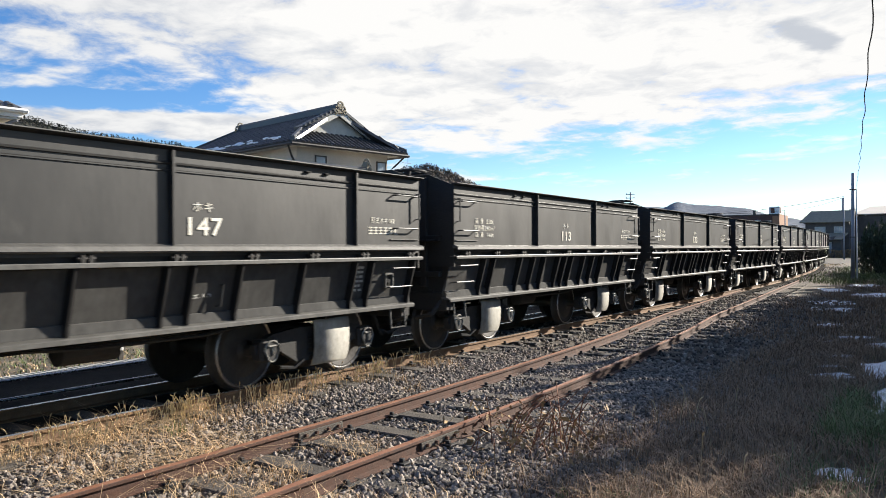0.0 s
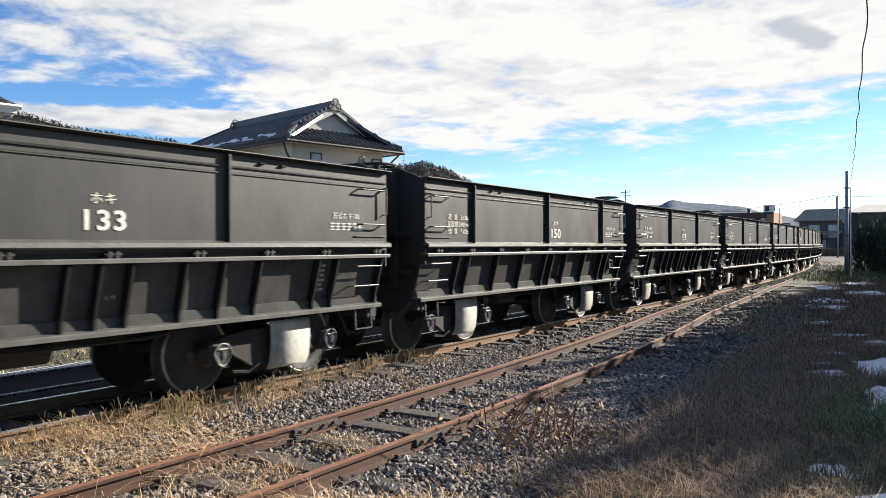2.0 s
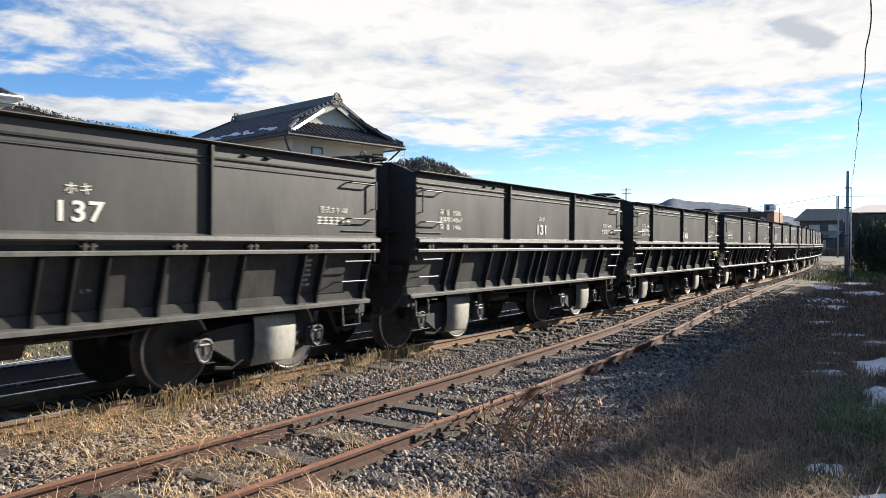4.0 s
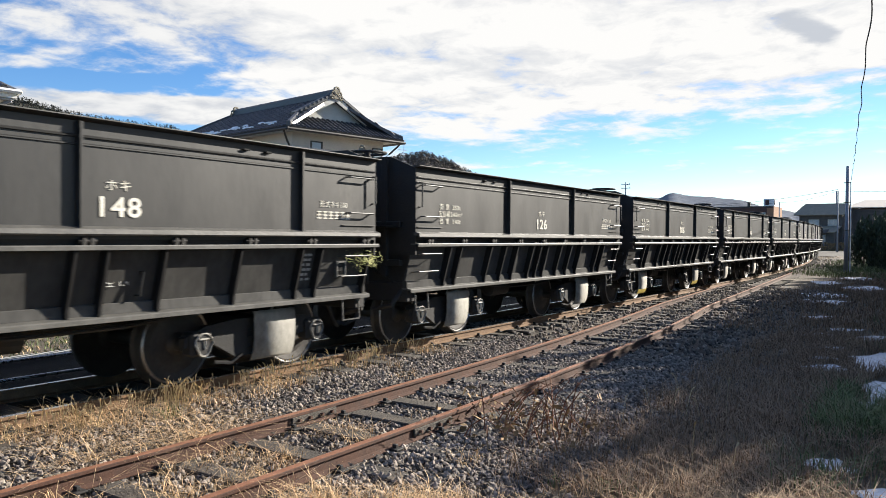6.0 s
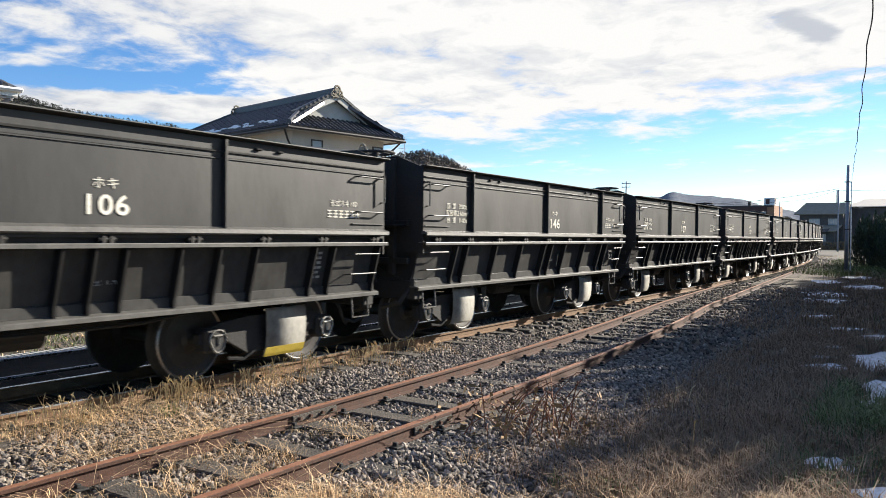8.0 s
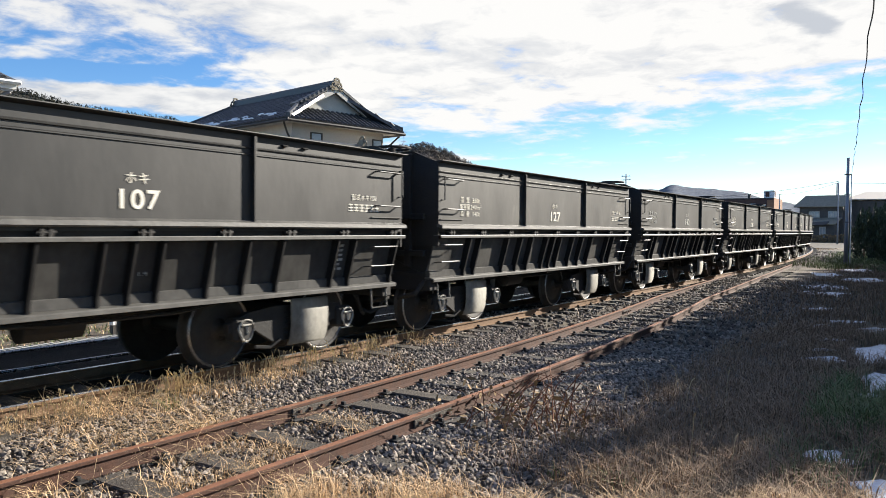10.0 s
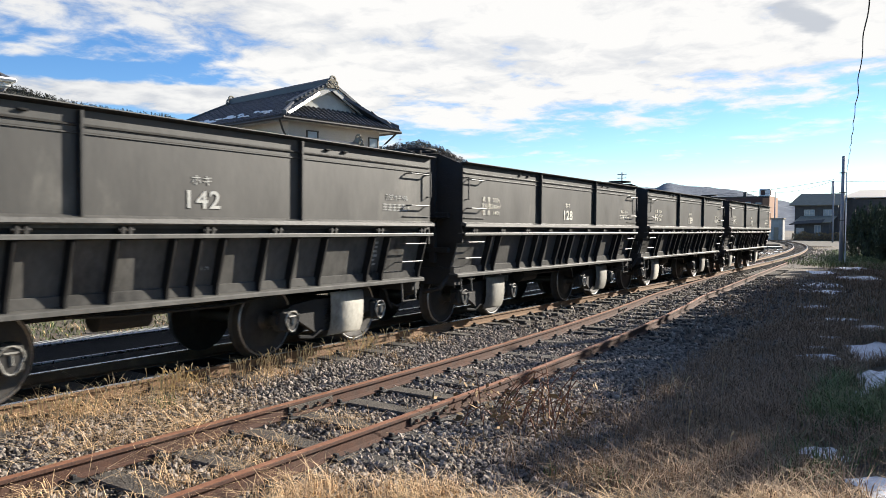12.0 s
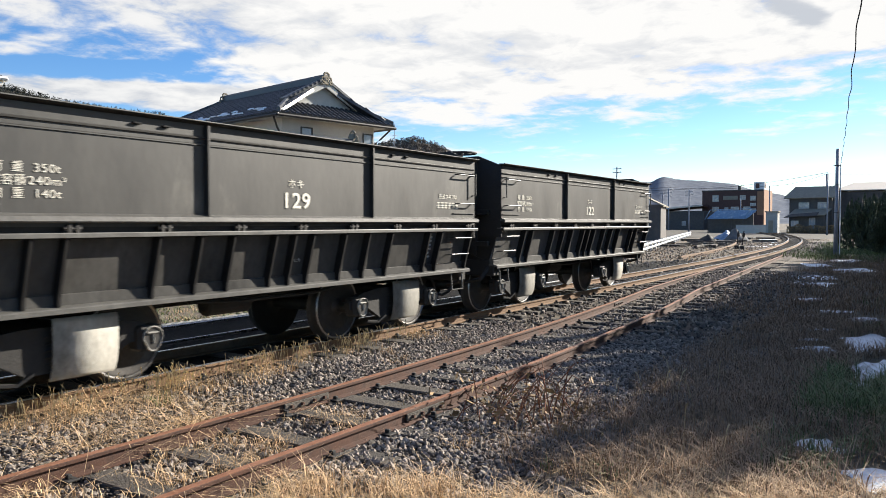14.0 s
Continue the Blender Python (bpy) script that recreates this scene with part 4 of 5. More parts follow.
def shrub():
    t = thing("dead_shrub", "leafless reddish dead shrub in the gravel beside the siding", "shrub", at=pose(-3.12, 6.15, -0.29))
    rnd = random.Random(4)
    for i in range(38):
        bm = bmesh.new()
        a, r, h = rnd.uniform(0, math.tau), rnd.uniform(0.2, 0.75), rnd.uniform(0.25, 0.62)
        x0, y0 = rnd.uniform(-0.45, 0.45), rnd.uniform(-0.6, 0.5)
        c, s = math.cos(a), math.sin(a)
        tube(bm, [(x0, y0, 0), (x0 + c * r * 0.3, y0 + s * r * 0.3, h * 0.6), (x0 + c * r * 0.7, y0 + s * r * 0.7, h * 0.95), (x0 + c * r, y0 + s * r, h * rnd.uniform(0.75, 1.1))], [0.006, 0.005, 0.004, 0.002], 4)
        part("twig", bm, M_TWIG, t)
    vs, fs = [], []
    for i in range(420):
        p = np.array((rnd.gauss(0, 0.34), rnd.gauss(0, 0.34), abs(rnd.gauss(0.12, 0.16))))
        d, e = COVER.normal(0, 0.02, 3), COVER.normal(0, 0.012, 3)
        k = len(vs)
        vs += [tuple(p - d), tuple(p + e), tuple(p + d), tuple(p - e)]
        fs.append((k, k + 1, k + 2, k + 3))
    soup("withered_leaves", vs, fs, M_DRYLEAF, "curled brown leaves", parent=t)


shrub()


def snow_patch(x, y, rx, ry, seed):
    """A thin melting patch with a ragged rim."""
    rnd = random.Random(seed)
    bm = bmesh.new()
    rings, n = [], 22
    for j, f in enumerate((1.0, 0.85, 0.55, 0.0)):
        ring = []
        for i in range(n if f else 1):
            a = i * math.tau / n
            k = f * (1 + 0.6 * noise.noise((math.cos(a) * 1.6 + seed, math.sin(a) * 1.6, seed * 0.7)) + 0.45 * noise.noise((math.cos(a) * 4, math.sin(a) * 4, seed)))
            px, py = x + rx * k * math.cos(a), y + ry * k * math.sin(a)
            ring.append(bm.verts.new((px, py, ground_z(px, py) + (-0.012, 0.010, 0.018, 0.02)[j] + 0.008 * noise.noise((px * 6, py * 6, 0)))))
        rings.append(ring)
    for a, b in zip(rings, rings[1:]):
        for i in range(n):
            if len(b) == 1:
                bm.faces.new((a[i], a[(i + 1) % n], b[0]))
            else:
                bm.faces.new((a[i], a[(i + 1) % n], b[(i + 1) % n], b[i]))
    bmesh.ops.recalc_face_normals(bm, faces=bm.faces)
    return tagged(part("snow_patch", bm, M_SNOW, smooth=True), "thin melting patch of old snow on grass", "snow", "snow patches")


for i, (x, y, rx, ry) in enumerate(SNOW):
    snow_patch(x, y, rx, ry, i + 1)


def pale_stone():
    bm = bmesh.new()
    bmesh.ops.create_icosphere(bm, subdivisions=2, radius=0.045)
    for v in bm.verts:
        v.co *= 1 + 0.25 * noise.noise(v.co * 22)
        v.co.z *= 0.8
    tagged(part("white_stone", bm, M_PLASTER, at=pose(-5.03, 4.88, -0.20)), "single white stone lying against the siding rail", "stone")


pale_stone()


def fishplate(x_off, s, label):
    """A joint bar with its bolts on a rail's side."""
    f = part("fishplate", boxes((0.014, 0.034, -0.30, 0.30, 0.025, 0.092), bev=0.006), M_SLEEPER, siding_track, label, at=siding_at(s) @ pose(x_off, 0, SIDING_TOP - 0.125))
    for y in (-0.22, -0.08, 0.08, 0.22):
        bm = bmesh.new()
        tube(bm, [(0.034, y, 0.058), (0.062, y, 0.058)], 0.016, 6)
        part("bolt", bm, M_RUST, f)


fishplate(-0.5655, 5.25, "grey joint bar with chalk marks")
fishplate(0.5655, 5.55, "rusty joint bar with bolts")
fishplate(-0.5655, 15.2, "grey joint bar with bolts")
# ---------------------------------------------------------------- houses and lineside


def slope(parent, eave_a, eave_b, top_a, top_b, name="roof_slope", mat=None, gap=0.28, tiles=True):
    """One roof plane with thickness, and its half-round tile rows running from the eave to the top edge."""
    a, b, c, d = (Vector(p) for p in (eave_a, eave_b, top_b, top_a))
    nrm = (b - a).cross(d - a).normalized()
    if nrm.z < 0:
        nrm = -nrm
    bm = bmesh.new()
    lo = [bm.verts.new(p - nrm * 0.14) for p in (a, b, c, d)]
    hi = [bm.verts.new(p) for p in (a, b, c, d)]
    bm.faces.new(lo[::-1]), bm.faces.new(hi)
    for i in range(4):
        bm.faces.new((lo[i], lo[(i + 1) % 4], hi[(i + 1) % 4], hi[i]))
    bmesh.ops.recalc_face_normals(bm, faces=bm.faces)
    deck = part(name, bm, mat or M_TILE, parent)
    if not tiles:
        return deck
    along = (b - a).normalized()
    vs, fs = [], []
    n = int((b - a).length / gap)
    up = nrm.cross(along)
    if up.dot(d - a) < 0:
        up = -up
    ta, tb = (d - a).dot(along), (c - a).dot(along)
    full, height = (b - a).length, (d - a).dot(up)
    for i in range(n + 1):
        s = full * i / n
        f = 1.0
        if s < ta:
            f = s / ta
        elif s > tb:
            f = (full - s) / (full - tb) if full > tb else 1.0
        length = height * max(0.0, min(1.0, f))
        if length < 0.15:
            continue
        steps = max(1, int(length / 0.27))
        for j in range(steps):
            t0, t1 = length * j / steps - 0.02, length * (j + 1) / steps
            k = len(vs)
            for t, lift, w in ((t0, 0.045, 0.085), (t1, 0.02, 0.075)):
                o = a + along * s + up * t + nrm * 0.004
                for q, hgt in ((-1, 0), (-0.6, 0.8), (0.0, 1.0), (0.6, 0.8), (1, 0)):
                    vs.append(tuple(o + along * w * q + nrm * (lift + 0.03) * hgt))
            fs += [(k + m, k + m + 1, k + m + 6, k + m + 5) for m in range(4)]
            fs.append((k, k + 1, k + 2, k + 3, k + 4))
    soup("roof_tiles", vs, fs, M_TILE, "rows of dark glazed tiles", parent=deck)
    return deck


def ridge_cap(parent, a, b, r=0.14, h=0.22):
    a, b = Vector(a), Vector(b)
    d = (b - a).normalized()
    w = Vector((-d.y, d.x, 0)).normalized()
    bm = bmesh.new()
    prof = [(-r, -0.06), (-r, h * 0.7), (-r * 0.6, h), (r * 0.6, h), (r, h * 0.7), (r, -0.06)]
    rings = [[bm.verts.new(p + w * x + Vector((0, 0, z))) for x, z in prof] for p in (a, b)]
    for i in range(6):
        bm.faces.new((rings[0][i], rings[0][(i + 1) % 6], rings[1][(i + 1) % 6], rings[1][i]))
    bm.faces.new(rings[0]), bm.faces.new(rings[1])
    bmesh.ops.recalc_face_normals(bm, faces=bm.faces)
    return part("ridge_cap", bm, M_TILE, parent)


def ornament(parent, at):
    """The scrolled end tile of a ridge."""
    bm = bmesh.new()
    for x, z, r in ((0, 0.28, 0.17), (-0.17, 0.12, 0.12), (0.17, 0.12, 0.12), (-0.25, -0.02, 0.08), (0.25, -0.02, 0.08)):
        tube(bm, [(x + r * math.cos(k * math.tau / 12), 0, z + r * math.sin(k * math.tau / 12)) for k in range(12)], 0.05, 5, True)
    box(bm, -0.14, 0.14, -0.03, 0.08, -0.1, 0.34)
    part("ridge_end_tile", bm, M_ROOFGREY, parent, "scrolled grey ridge-end tile", at=at)


def window(parent, x0, x1, z0, z1, y=0.0):
    f = part("window", boxes((x0, x0 + 0.06, y - 0.05, y + 0.02, z0, z1), (x1 - 0.06, x1, y - 0.05, y + 0.02, z0, z1), (x0 + 0.06, x1 - 0.06, y - 0.05, y + 0.02, z0, z0 + 0.06), (x0 + 0.06, x1 - 0.06, y - 0.05, y + 0.02, z1 - 0.06, z1)), M_DARKFRAME, parent, "dark-framed window")
    part("pane", boxes((x0 + 0.06, x1 - 0.06, y - 0.02, y - 0.01, z0 + 0.06, z1 - 0.06)), M_GLASS, f)
    return f


def tiled_house():
    h = thing("tiled_house", "two-storey cream house with a dark tiled hip-and-gable roof", "house", at=pose(-24.4, 24.7, 0, rz=79.74))
    W, D, E, R = 5.45, 10.4, 6.36, 8.24
    part("wall", boxes((0, W, 0, D, -0.3, E + 0.12)), M_CREAM, h)
    o, g = 0.75, 0.62                      # eave overhang, place of the gable
    m = W / 2
    # the two long slopes, the hips at both ends
    gz = E + (R - E) * (g + o) / (m + o)
    slope(h, (-o, -o, E), (-o, D + o, E), (m, g + 0.0, R), (m, D - 1.2, R))
    slope(h, (W + o, -o, E), (W + o, D + o, E), (m, g + 0.0, R), (m, D - 1.2, R))
    slope(h, (-o, -o, E), (W + o, -o, E), (-o + (g + o), g, gz), (W + o - (g + o), g, gz))
    slope(h, (-o, D + o, E), (W + o, D + o, E), (m - 0.05, D - 1.2, R), (m + 0.05, D - 1.2, R), tiles=False)
    # gable: plaster triangle set back between two white barge boards
    bm = bmesh.new()
    extrude(bm, [(0.75, gz - 0.06), (W - 0.75, gz - 0.06), (m, R - 0.20)], 1, g - 0.02, g + 0.05)
    part("gable_panel", bm, M_PLASTER, h, "pale plaster gable triangle")
    for k in (-1, 1):
        bm = bmesh.new()
        x1 = m + k * (m + o - (g + o) + 0.05)
        extrude(bm, [(m, R + 0.02), (x1, gz + 0.02), (x1 - k * 0.28, gz - 0.10), (m, R - 0.28)], 1, g - 0.30, g - 0.22)
        part("barge_board", bm, M_PLASTER, h, "cream barge board")
        bm = bmesh.new()
        extrude(bm, [(m, R + 0.17), (x1 + k * 0.1, gz + 0.13), (x1 + k * 0.08, gz + 0.02), (m, R + 0.03)], 1, g - 0.34, g + 0.25)
        part("verge_tiles", bm, M_TILE, h)
        bm = bmesh.new()
        n = 9 if k < 0 else 0
        for i in range(n):
            t = (i + 0.5) / n
            px, pz = m + (x1 - m) * t, R + 0.17 + (gz - R - 0.04) * t
            tube(bm, [(px, g - 0.38, pz), (px, g - 0.18, pz + 0.01)], 0.07, 6)
        if n:
            tagged(part("verge_roll", bm, M_TILE, h), kind="stuff")
        else:
            bm.free()
        # hip ridges running down to the corners
        ridge_cap(h, (-o + 0.05 if k < 0 else W + o - 0.05, -o + 0.05, E + 0.05), (x1 - k * 0.1, g - 0.15, gz + 0.04), 0.10, 0.16)
    ridge_cap(h, (m, g - 0.30, R + 0.02), (m, D - 1.2, R + 0.02), 0.15, 0.30)
    ornament(h, pose(m, g - 0.34, R - 0.05))
    ornament(h, pose(m, D - 1.15, R + 0.0))
    for k in (0, 1):
        ridge_cap(h, (-o if k == 0 else W + o, D + o, E + 0.03), (m, D - 1.2, R), 0.10, 0.15)
    # soffit, gutters, downpipes, windows
    part("soffit", boxes((-o + 0.06, W + o - 0.06, -o + 0.06, D + o - 0.06, E - 0.12, E - 0.08)), M_PLASTER, h)
    for row in (((-o - 0.05, -o, E - 0.13), (W + o + 0.05, -o, E - 0.13)), ((-o - 0.03, -o, E - 0.13), (-o - 0.03, D + o, E - 0.13)), ((W + o + 0.03, -o, E - 0.13), (W + o + 0.03, D + o, E - 0.13))):
        bm = bmesh.new()
        tube(bm, row, 0.07, 6)
        part("gutter", bm, M_DARKFRAME, h)
    for pts in (((-o + 0.1, -0.3, E - 0.18), (-0.35, -0.12, E - 0.6), (-0.12, -0.08, E - 0.9), (-0.1, -0.08, 0.0)), ((W + o - 0.05, -o + 0.3, E - 0.2), (W + 0.3, -0.2, E - 0.65), (W + 0.08, -0.08, E - 0.85), (W + 0.08, -0.08, 0.0))):
        bm = bmesh.new()
        tube(bm, pts, 0.05, 6)
        part("downpipe", bm, M_DARKFRAME, h)
    window(h, 1.0, 1.66, 4.75, 5.92)
    window(h, 4.72, 5.36, 4.75, 5.92)
    bm = bmesh.new()
    tube(bm, [(2.75, -0.06, 4.9), (2.75, -0.12, 5.35)], 0.07, 6)
    part("vent_pipe", bm, M_WHITE, h)
    # snow left on the long slope
    rnd = random.Random(2)
    for i in range(26):
        y, t = rnd.uniform(0.8, 9.0), rnd.uniform(0.10, 0.24)
        p = Vector((-o, y, E)).lerp(Vector((m, y, R)), t)
        bm = bmesh.new()
        l, w = rnd.uniform(0.15, 0.5), rnd.uniform(0.05, 0.14)
        for v in bmesh.ops.create_icosphere(bm, subdivisions=1, radius=1)["verts"]:
            v.co = Vector((v.co.x * w, v.co.y * l, v.co.z * 0.05)) * (1 + 0.3 * noise.noise(v.co * 2 + p))
        part("snow_remnant", bm, M_SNOW, h, "thin strip of snow left on the tiles", at=pose(p.x, p.y, p.z + 0.08, ry=-30))
    # lower wing towards the tracks, and the tiers at the far corner
    part("wing_wall", boxes((-3.0, 1.2, -4.8, -0.02, -0.3, 3.9)), M_CREAM, h)
    slope(h, (-3.4, -5.4, 3.85), (1.55, -5.4, 3.85), (-3.4, -3.0, 4.95), (1.55, -3.0, 4.95))
    slope(h, (-3.4, -0.05, 3.75), (1.55, -0.05, 3.75), (-3.4, -3.0, 4.95), (1.55, -3.0, 4.95))
    ridge_cap(h, (-3.4, -3.0, 4.95), (1.5, -3.0, 4.95), 0.13, 0.2)
    ornament(h, pose(1.55, -3.0, 5.05, rz=90))
    part("side_wing_wall", boxes((W + 0.02, W + 2.6, 1.2, D - 1, -0.3, 4.9)), M_CREAM, h)
    slope(h, (W + 0.05, 0.6, 4.85), (W + 3.0, 0.6, 4.85), (W + 0.05, 3.4, 6.0), (W + 3.0, 3.4, 6.0))
    slope(h, (W - 0.5, -0.9, 4.05), (W + 1.2, -0.9, 4.05), (W - 0.5, -0.02, 4.45), (W + 1.2, -0.02, 4.45))
    bm = bmesh.new()
    for y, z in ((0.6, 6.1), (0.6, 6.6), (0.6, 5.5)):
        tube(bm, [(W + 1.6, y, z), (W + 2.2, y, z)], 0.012, 4)
    tube(bm, [(W + 2.0, 0.6, 5.0), (W + 2.0, 0.6, 6.7)], 0.015, 5)
    part("aerial", bm, M_POLE, h)


tiled_house()


def corner_house():
    """The neighbour of which only a roof corner is seen."""
    h = thing("neighbour_house", "pale house with dark tiled eaves and white gutters", "house", at=pose(-19.3, 9.95, 0, rz=79.7))
    part("wall", boxes((-7.5, -0.7, 0.7, 9, -0.3, 4.75)), M_CREAM, h)
    slope(h, (-8.2, 0, 5.16), (0, 0, 5.16), (-4.15, 4.0, 7.0), (-4.05, 4.0, 7.0))
    slope(h, (0, 0, 5.16), (0, 9.7, 5.16), (-4.05, 4.0, 7.0), (-4.05, 5.7, 7.0))
    part("fascia", boxes((-8.2, 0.02, 0.02, 0.06, 4.92, 5.08), (-0.04, 0.02, 0.06, 9.7, 4.92, 5.08)), M_WHITE, h, "white fascia board")
    part("soffit", boxes((-8.2, -0.05, 0.06, 9.7, 4.86, 4.91)), M_PLASTER, h)
    for row in (((-8.2, -0.05, 5.08), (0.1, -0.05, 5.08)), ((0.08, -0.05, 5.08), (0.08, 9.7, 5.08))):
        bm = bmesh.new()
        tube(bm, row, 0.06, 6)
        part("gutter", bm, M_WHITE, h, "white gutter")
    bm = bmesh.new()
    tube(bm, [(-0.1, 0.1, 4.86), (-0.5, 0.5, 4.62), (-0.64, 0.64, 4.5), (-0.64, 0.64, 0)], 0.05, 6)
    part("downpipe", bm, M_POLE, h)


corner_house()


def behind_track():
    """A bed with the train's shadow put in as black, signal rods on it, and a ribbed concrete trough where the grass
    begins.
    """
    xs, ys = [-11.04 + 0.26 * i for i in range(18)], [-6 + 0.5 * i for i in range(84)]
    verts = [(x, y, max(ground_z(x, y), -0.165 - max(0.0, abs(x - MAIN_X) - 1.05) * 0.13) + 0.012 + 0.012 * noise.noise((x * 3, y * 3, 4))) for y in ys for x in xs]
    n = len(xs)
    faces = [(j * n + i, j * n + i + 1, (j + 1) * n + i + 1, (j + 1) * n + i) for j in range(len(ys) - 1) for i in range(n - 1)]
    soup("cinder_bed", verts, faces, M_TRAINSHADE, "bed coloured black for the train's shadow under and behind the main track", "cinders", "structure", True)
    for x, z in ((-9.1, -0.17), (-10.85, -0.235)):
        bm = bmesh.new()
        tube(bm, [(x, -6, z), (x, 12, z), (x, 25, z)], 0.022, 8)
        tagged(part("signal_rod", bm, M_RAILSHINE, smooth=True), "worn bright steel signal rod lying on the shadow-black bed", "signal rod", "signal rods")
    # Ribbed trough added to draw the comb of light along the shadow's edge.
    t = thing("cable_trough", "low ribbed concrete trough added to draw the comb-like shadow edge beside the grass", "cable trough")
    part("channel", boxes((-11.30, -11.08, -4, 25, -0.42, -0.285), bev=0.006), M_CONCRETE, t)
    slab, y = None, 3.0
    for i in range(230):
        m = pose(-11.19, y, -0.262)
        slab = part("cover_slab", boxes((-0.12, 0.12, -0.025, 0.025, -0.023, 0.02)), M_CONCRETE, t, at=m) if slab is None else again(slab, m)
        y += 0.095
    mk = thing("marker_post", "short white marker post with a dark foot in the grass", "marker post", at=pose(-11.65, 7.6, -0.33))
    part("foot", boxes((-0.045, 0.045, -0.045, 0.045, 0, 0.20), bev=0.008), M_DARKFRAME, mk)
    part("white_top", boxes((-0.047, 0.047, -0.047, 0.047, 0.20, 0.42), bev=0.01), M_WHITE, mk)


behind_track()
# ---------------------------------------------------------------- trees, far buildings, hills, poles


def juniper(name, height, girth, seed, label, group):
    """A ragged evergreen: trunk, and a crown of upward plumes made of small sprays."""
    t = thing(name, label, "tree", group)
    r = np.random.RandomState(seed)
    bm = bmesh.new()
    tube(bm, [(0, 0, -0.3), (0.03, 0.02, height * 0.4), (0, 0.05, height * 0.85)], [0.10, 0.07, 0.02], 7)
    part("trunk", bm, M_BARK, t)
    vs, fs = [], []
    for p in range(36):
        a, rad = r.uniform(0, math.tau), girth * r.uniform(0.1, 1.0) ** 0.7
        z0 = r.uniform(-0.04, 0.5) * height
        z1 = min(height * r.uniform(0.86, 1.05), z0 + height * r.uniform(0.3, 0.62)) * (1 - 0.18 * rad / girth)
        bx, by, lean = math.cos(a) * rad, math.sin(a) * rad, r.uniform(-0.25, 0.35)
        wide = girth * r.uniform(0.18, 0.36)
        for q in range(160):
            f = r.rand()
            w = wide * (1 - f) ** 0.6 * (0.35 + 0.65 * min(1, f * 4))
            d = r.normal(0, 0.5, 2) * w
            c = np.array((bx + lean * f * wide + d[0], by + lean * f * 0.6 * wide + d[1], z0 + (z1 - z0) * f))
            up = np.array((r.normal(0, 0.05), r.normal(0, 0.05), r.uniform(0.10, 0.24)))
            side = np.array((r.normal(0, 1), r.normal(0, 1), r.normal(0, 0.3)))
            side *= 0.055 / np.linalg.norm(side)
            k = len(vs)
            vs += [tuple(c - side), tuple(c + side), tuple(c + up + side * 0.2)]
            fs.append((k, k + 1, k + 2))
    soup("crown", vs, fs, M_JUNIPER, "dark green needle sprays", kind="", parent=t)
    return t


def hedge():
    rnd = random.Random(12)
    a = juniper("juniper", 4.4, 1.15, 3, "dark green upright juniper tree, also copied out of view to shade the verge", "junipers on the verge")
    b = juniper("juniper", 3.9, 1.25, 5, "dark green upright juniper tree, also copied out of view to shade the verge", "junipers on the verge")
    spots = [(-3.7, 56.0, 0.92), (-2.7, 54.0, 1.05), (-1.7, 52.5, 1.0), (-4.4, 58.5, 0.8), (-3.0, 58.0, 1.0), (-1.5, 56.5, 1.1), (-0.6, 50.0, 1.05), (-1.9, 49.0, 0.8)]
    # From here on, trees added out of view to cast the verge's shade.
    spots += [(1.3 - (y - 20.5) * 0.035 + rnd.uniform(-0.2, 0.2), y + rnd.uniform(-0.3, 0.3), rnd.uniform(1.34, 1.40)) for y in [20.5 + 1.35 * i for i in range(20)]]
    spots += [(x, y, rnd.uniform(1.36, 1.43)) for x, y in ((2.2, 18.8), (3.0, 17.6), (3.8, 17.4), (4.6, 17.5), (5.5, 17.9), (6.6, 18.1), (7.8, 18.3), (9.0, 18.6))]
    spots += [(x, y, rnd.uniform(1.55, 1.65)) for x, y in ((2.6, 21.4), (3.5, 20.3), (4.4, 19.7), (5.4, 19.6), (6.5, 19.9), (7.6, 20.1), (8.8, 20.3))]
    spots += [(3.0, 19.9, 1.46), (2.3, 20.9, 1.42), (3.9, 19.4, 1.44), (2.7, 22.2, 1.46), (1.2, 14.2, 1.10), (1.4, 13.1, 0.97), (2.2, 12.6, 0.89), (3.1, 12.2, 0.84), (4.0, 12.1, 0.84), (5.0, 12.3, 0.84)]
    spots += [(3.4 - (y - 24) * 0.05, y, rnd.uniform(1.3, 1.45)) for y in [23.5 + 2.2 * i for i in range(11)]]
    for i, (x, y, k) in enumerate(spots):
        src = a if i % 2 == 0 else b
        m = pose(x, y, ground_z(x, y), rz=rnd.uniform(0, 360)) @ Matrix.Diagonal((k, k, k, 1))
        if i < 2:
            src.matrix_basis = m
        else:
            o = copy_thing(src, m)
            o.scale = (k, k, k)


hedge()


def wall_windows(parent, rows, y, face=-1):
    """Framed windows set proud of a wall: (x0, x1, z0, z1)."""
    for x0, x1, z0, z1 in rows:
        w = part("window", boxes((x0, x1, y + face * 0.10, y, z0, z1)), M_CONCRETE, parent, "pale-framed window")
        part("pane", boxes((x0 + 0.12, (x0 + x1) / 2 - 0.05, y + face * 0.13, y + face * 0.10, z0 + 0.12, z1 - 0.12), ((x0 + x1) / 2 + 0.05, x1 - 0.12, y + face * 0.13, y + face * 0.10, z0 + 0.12, z1 - 0.12)), M_GLASS, w)


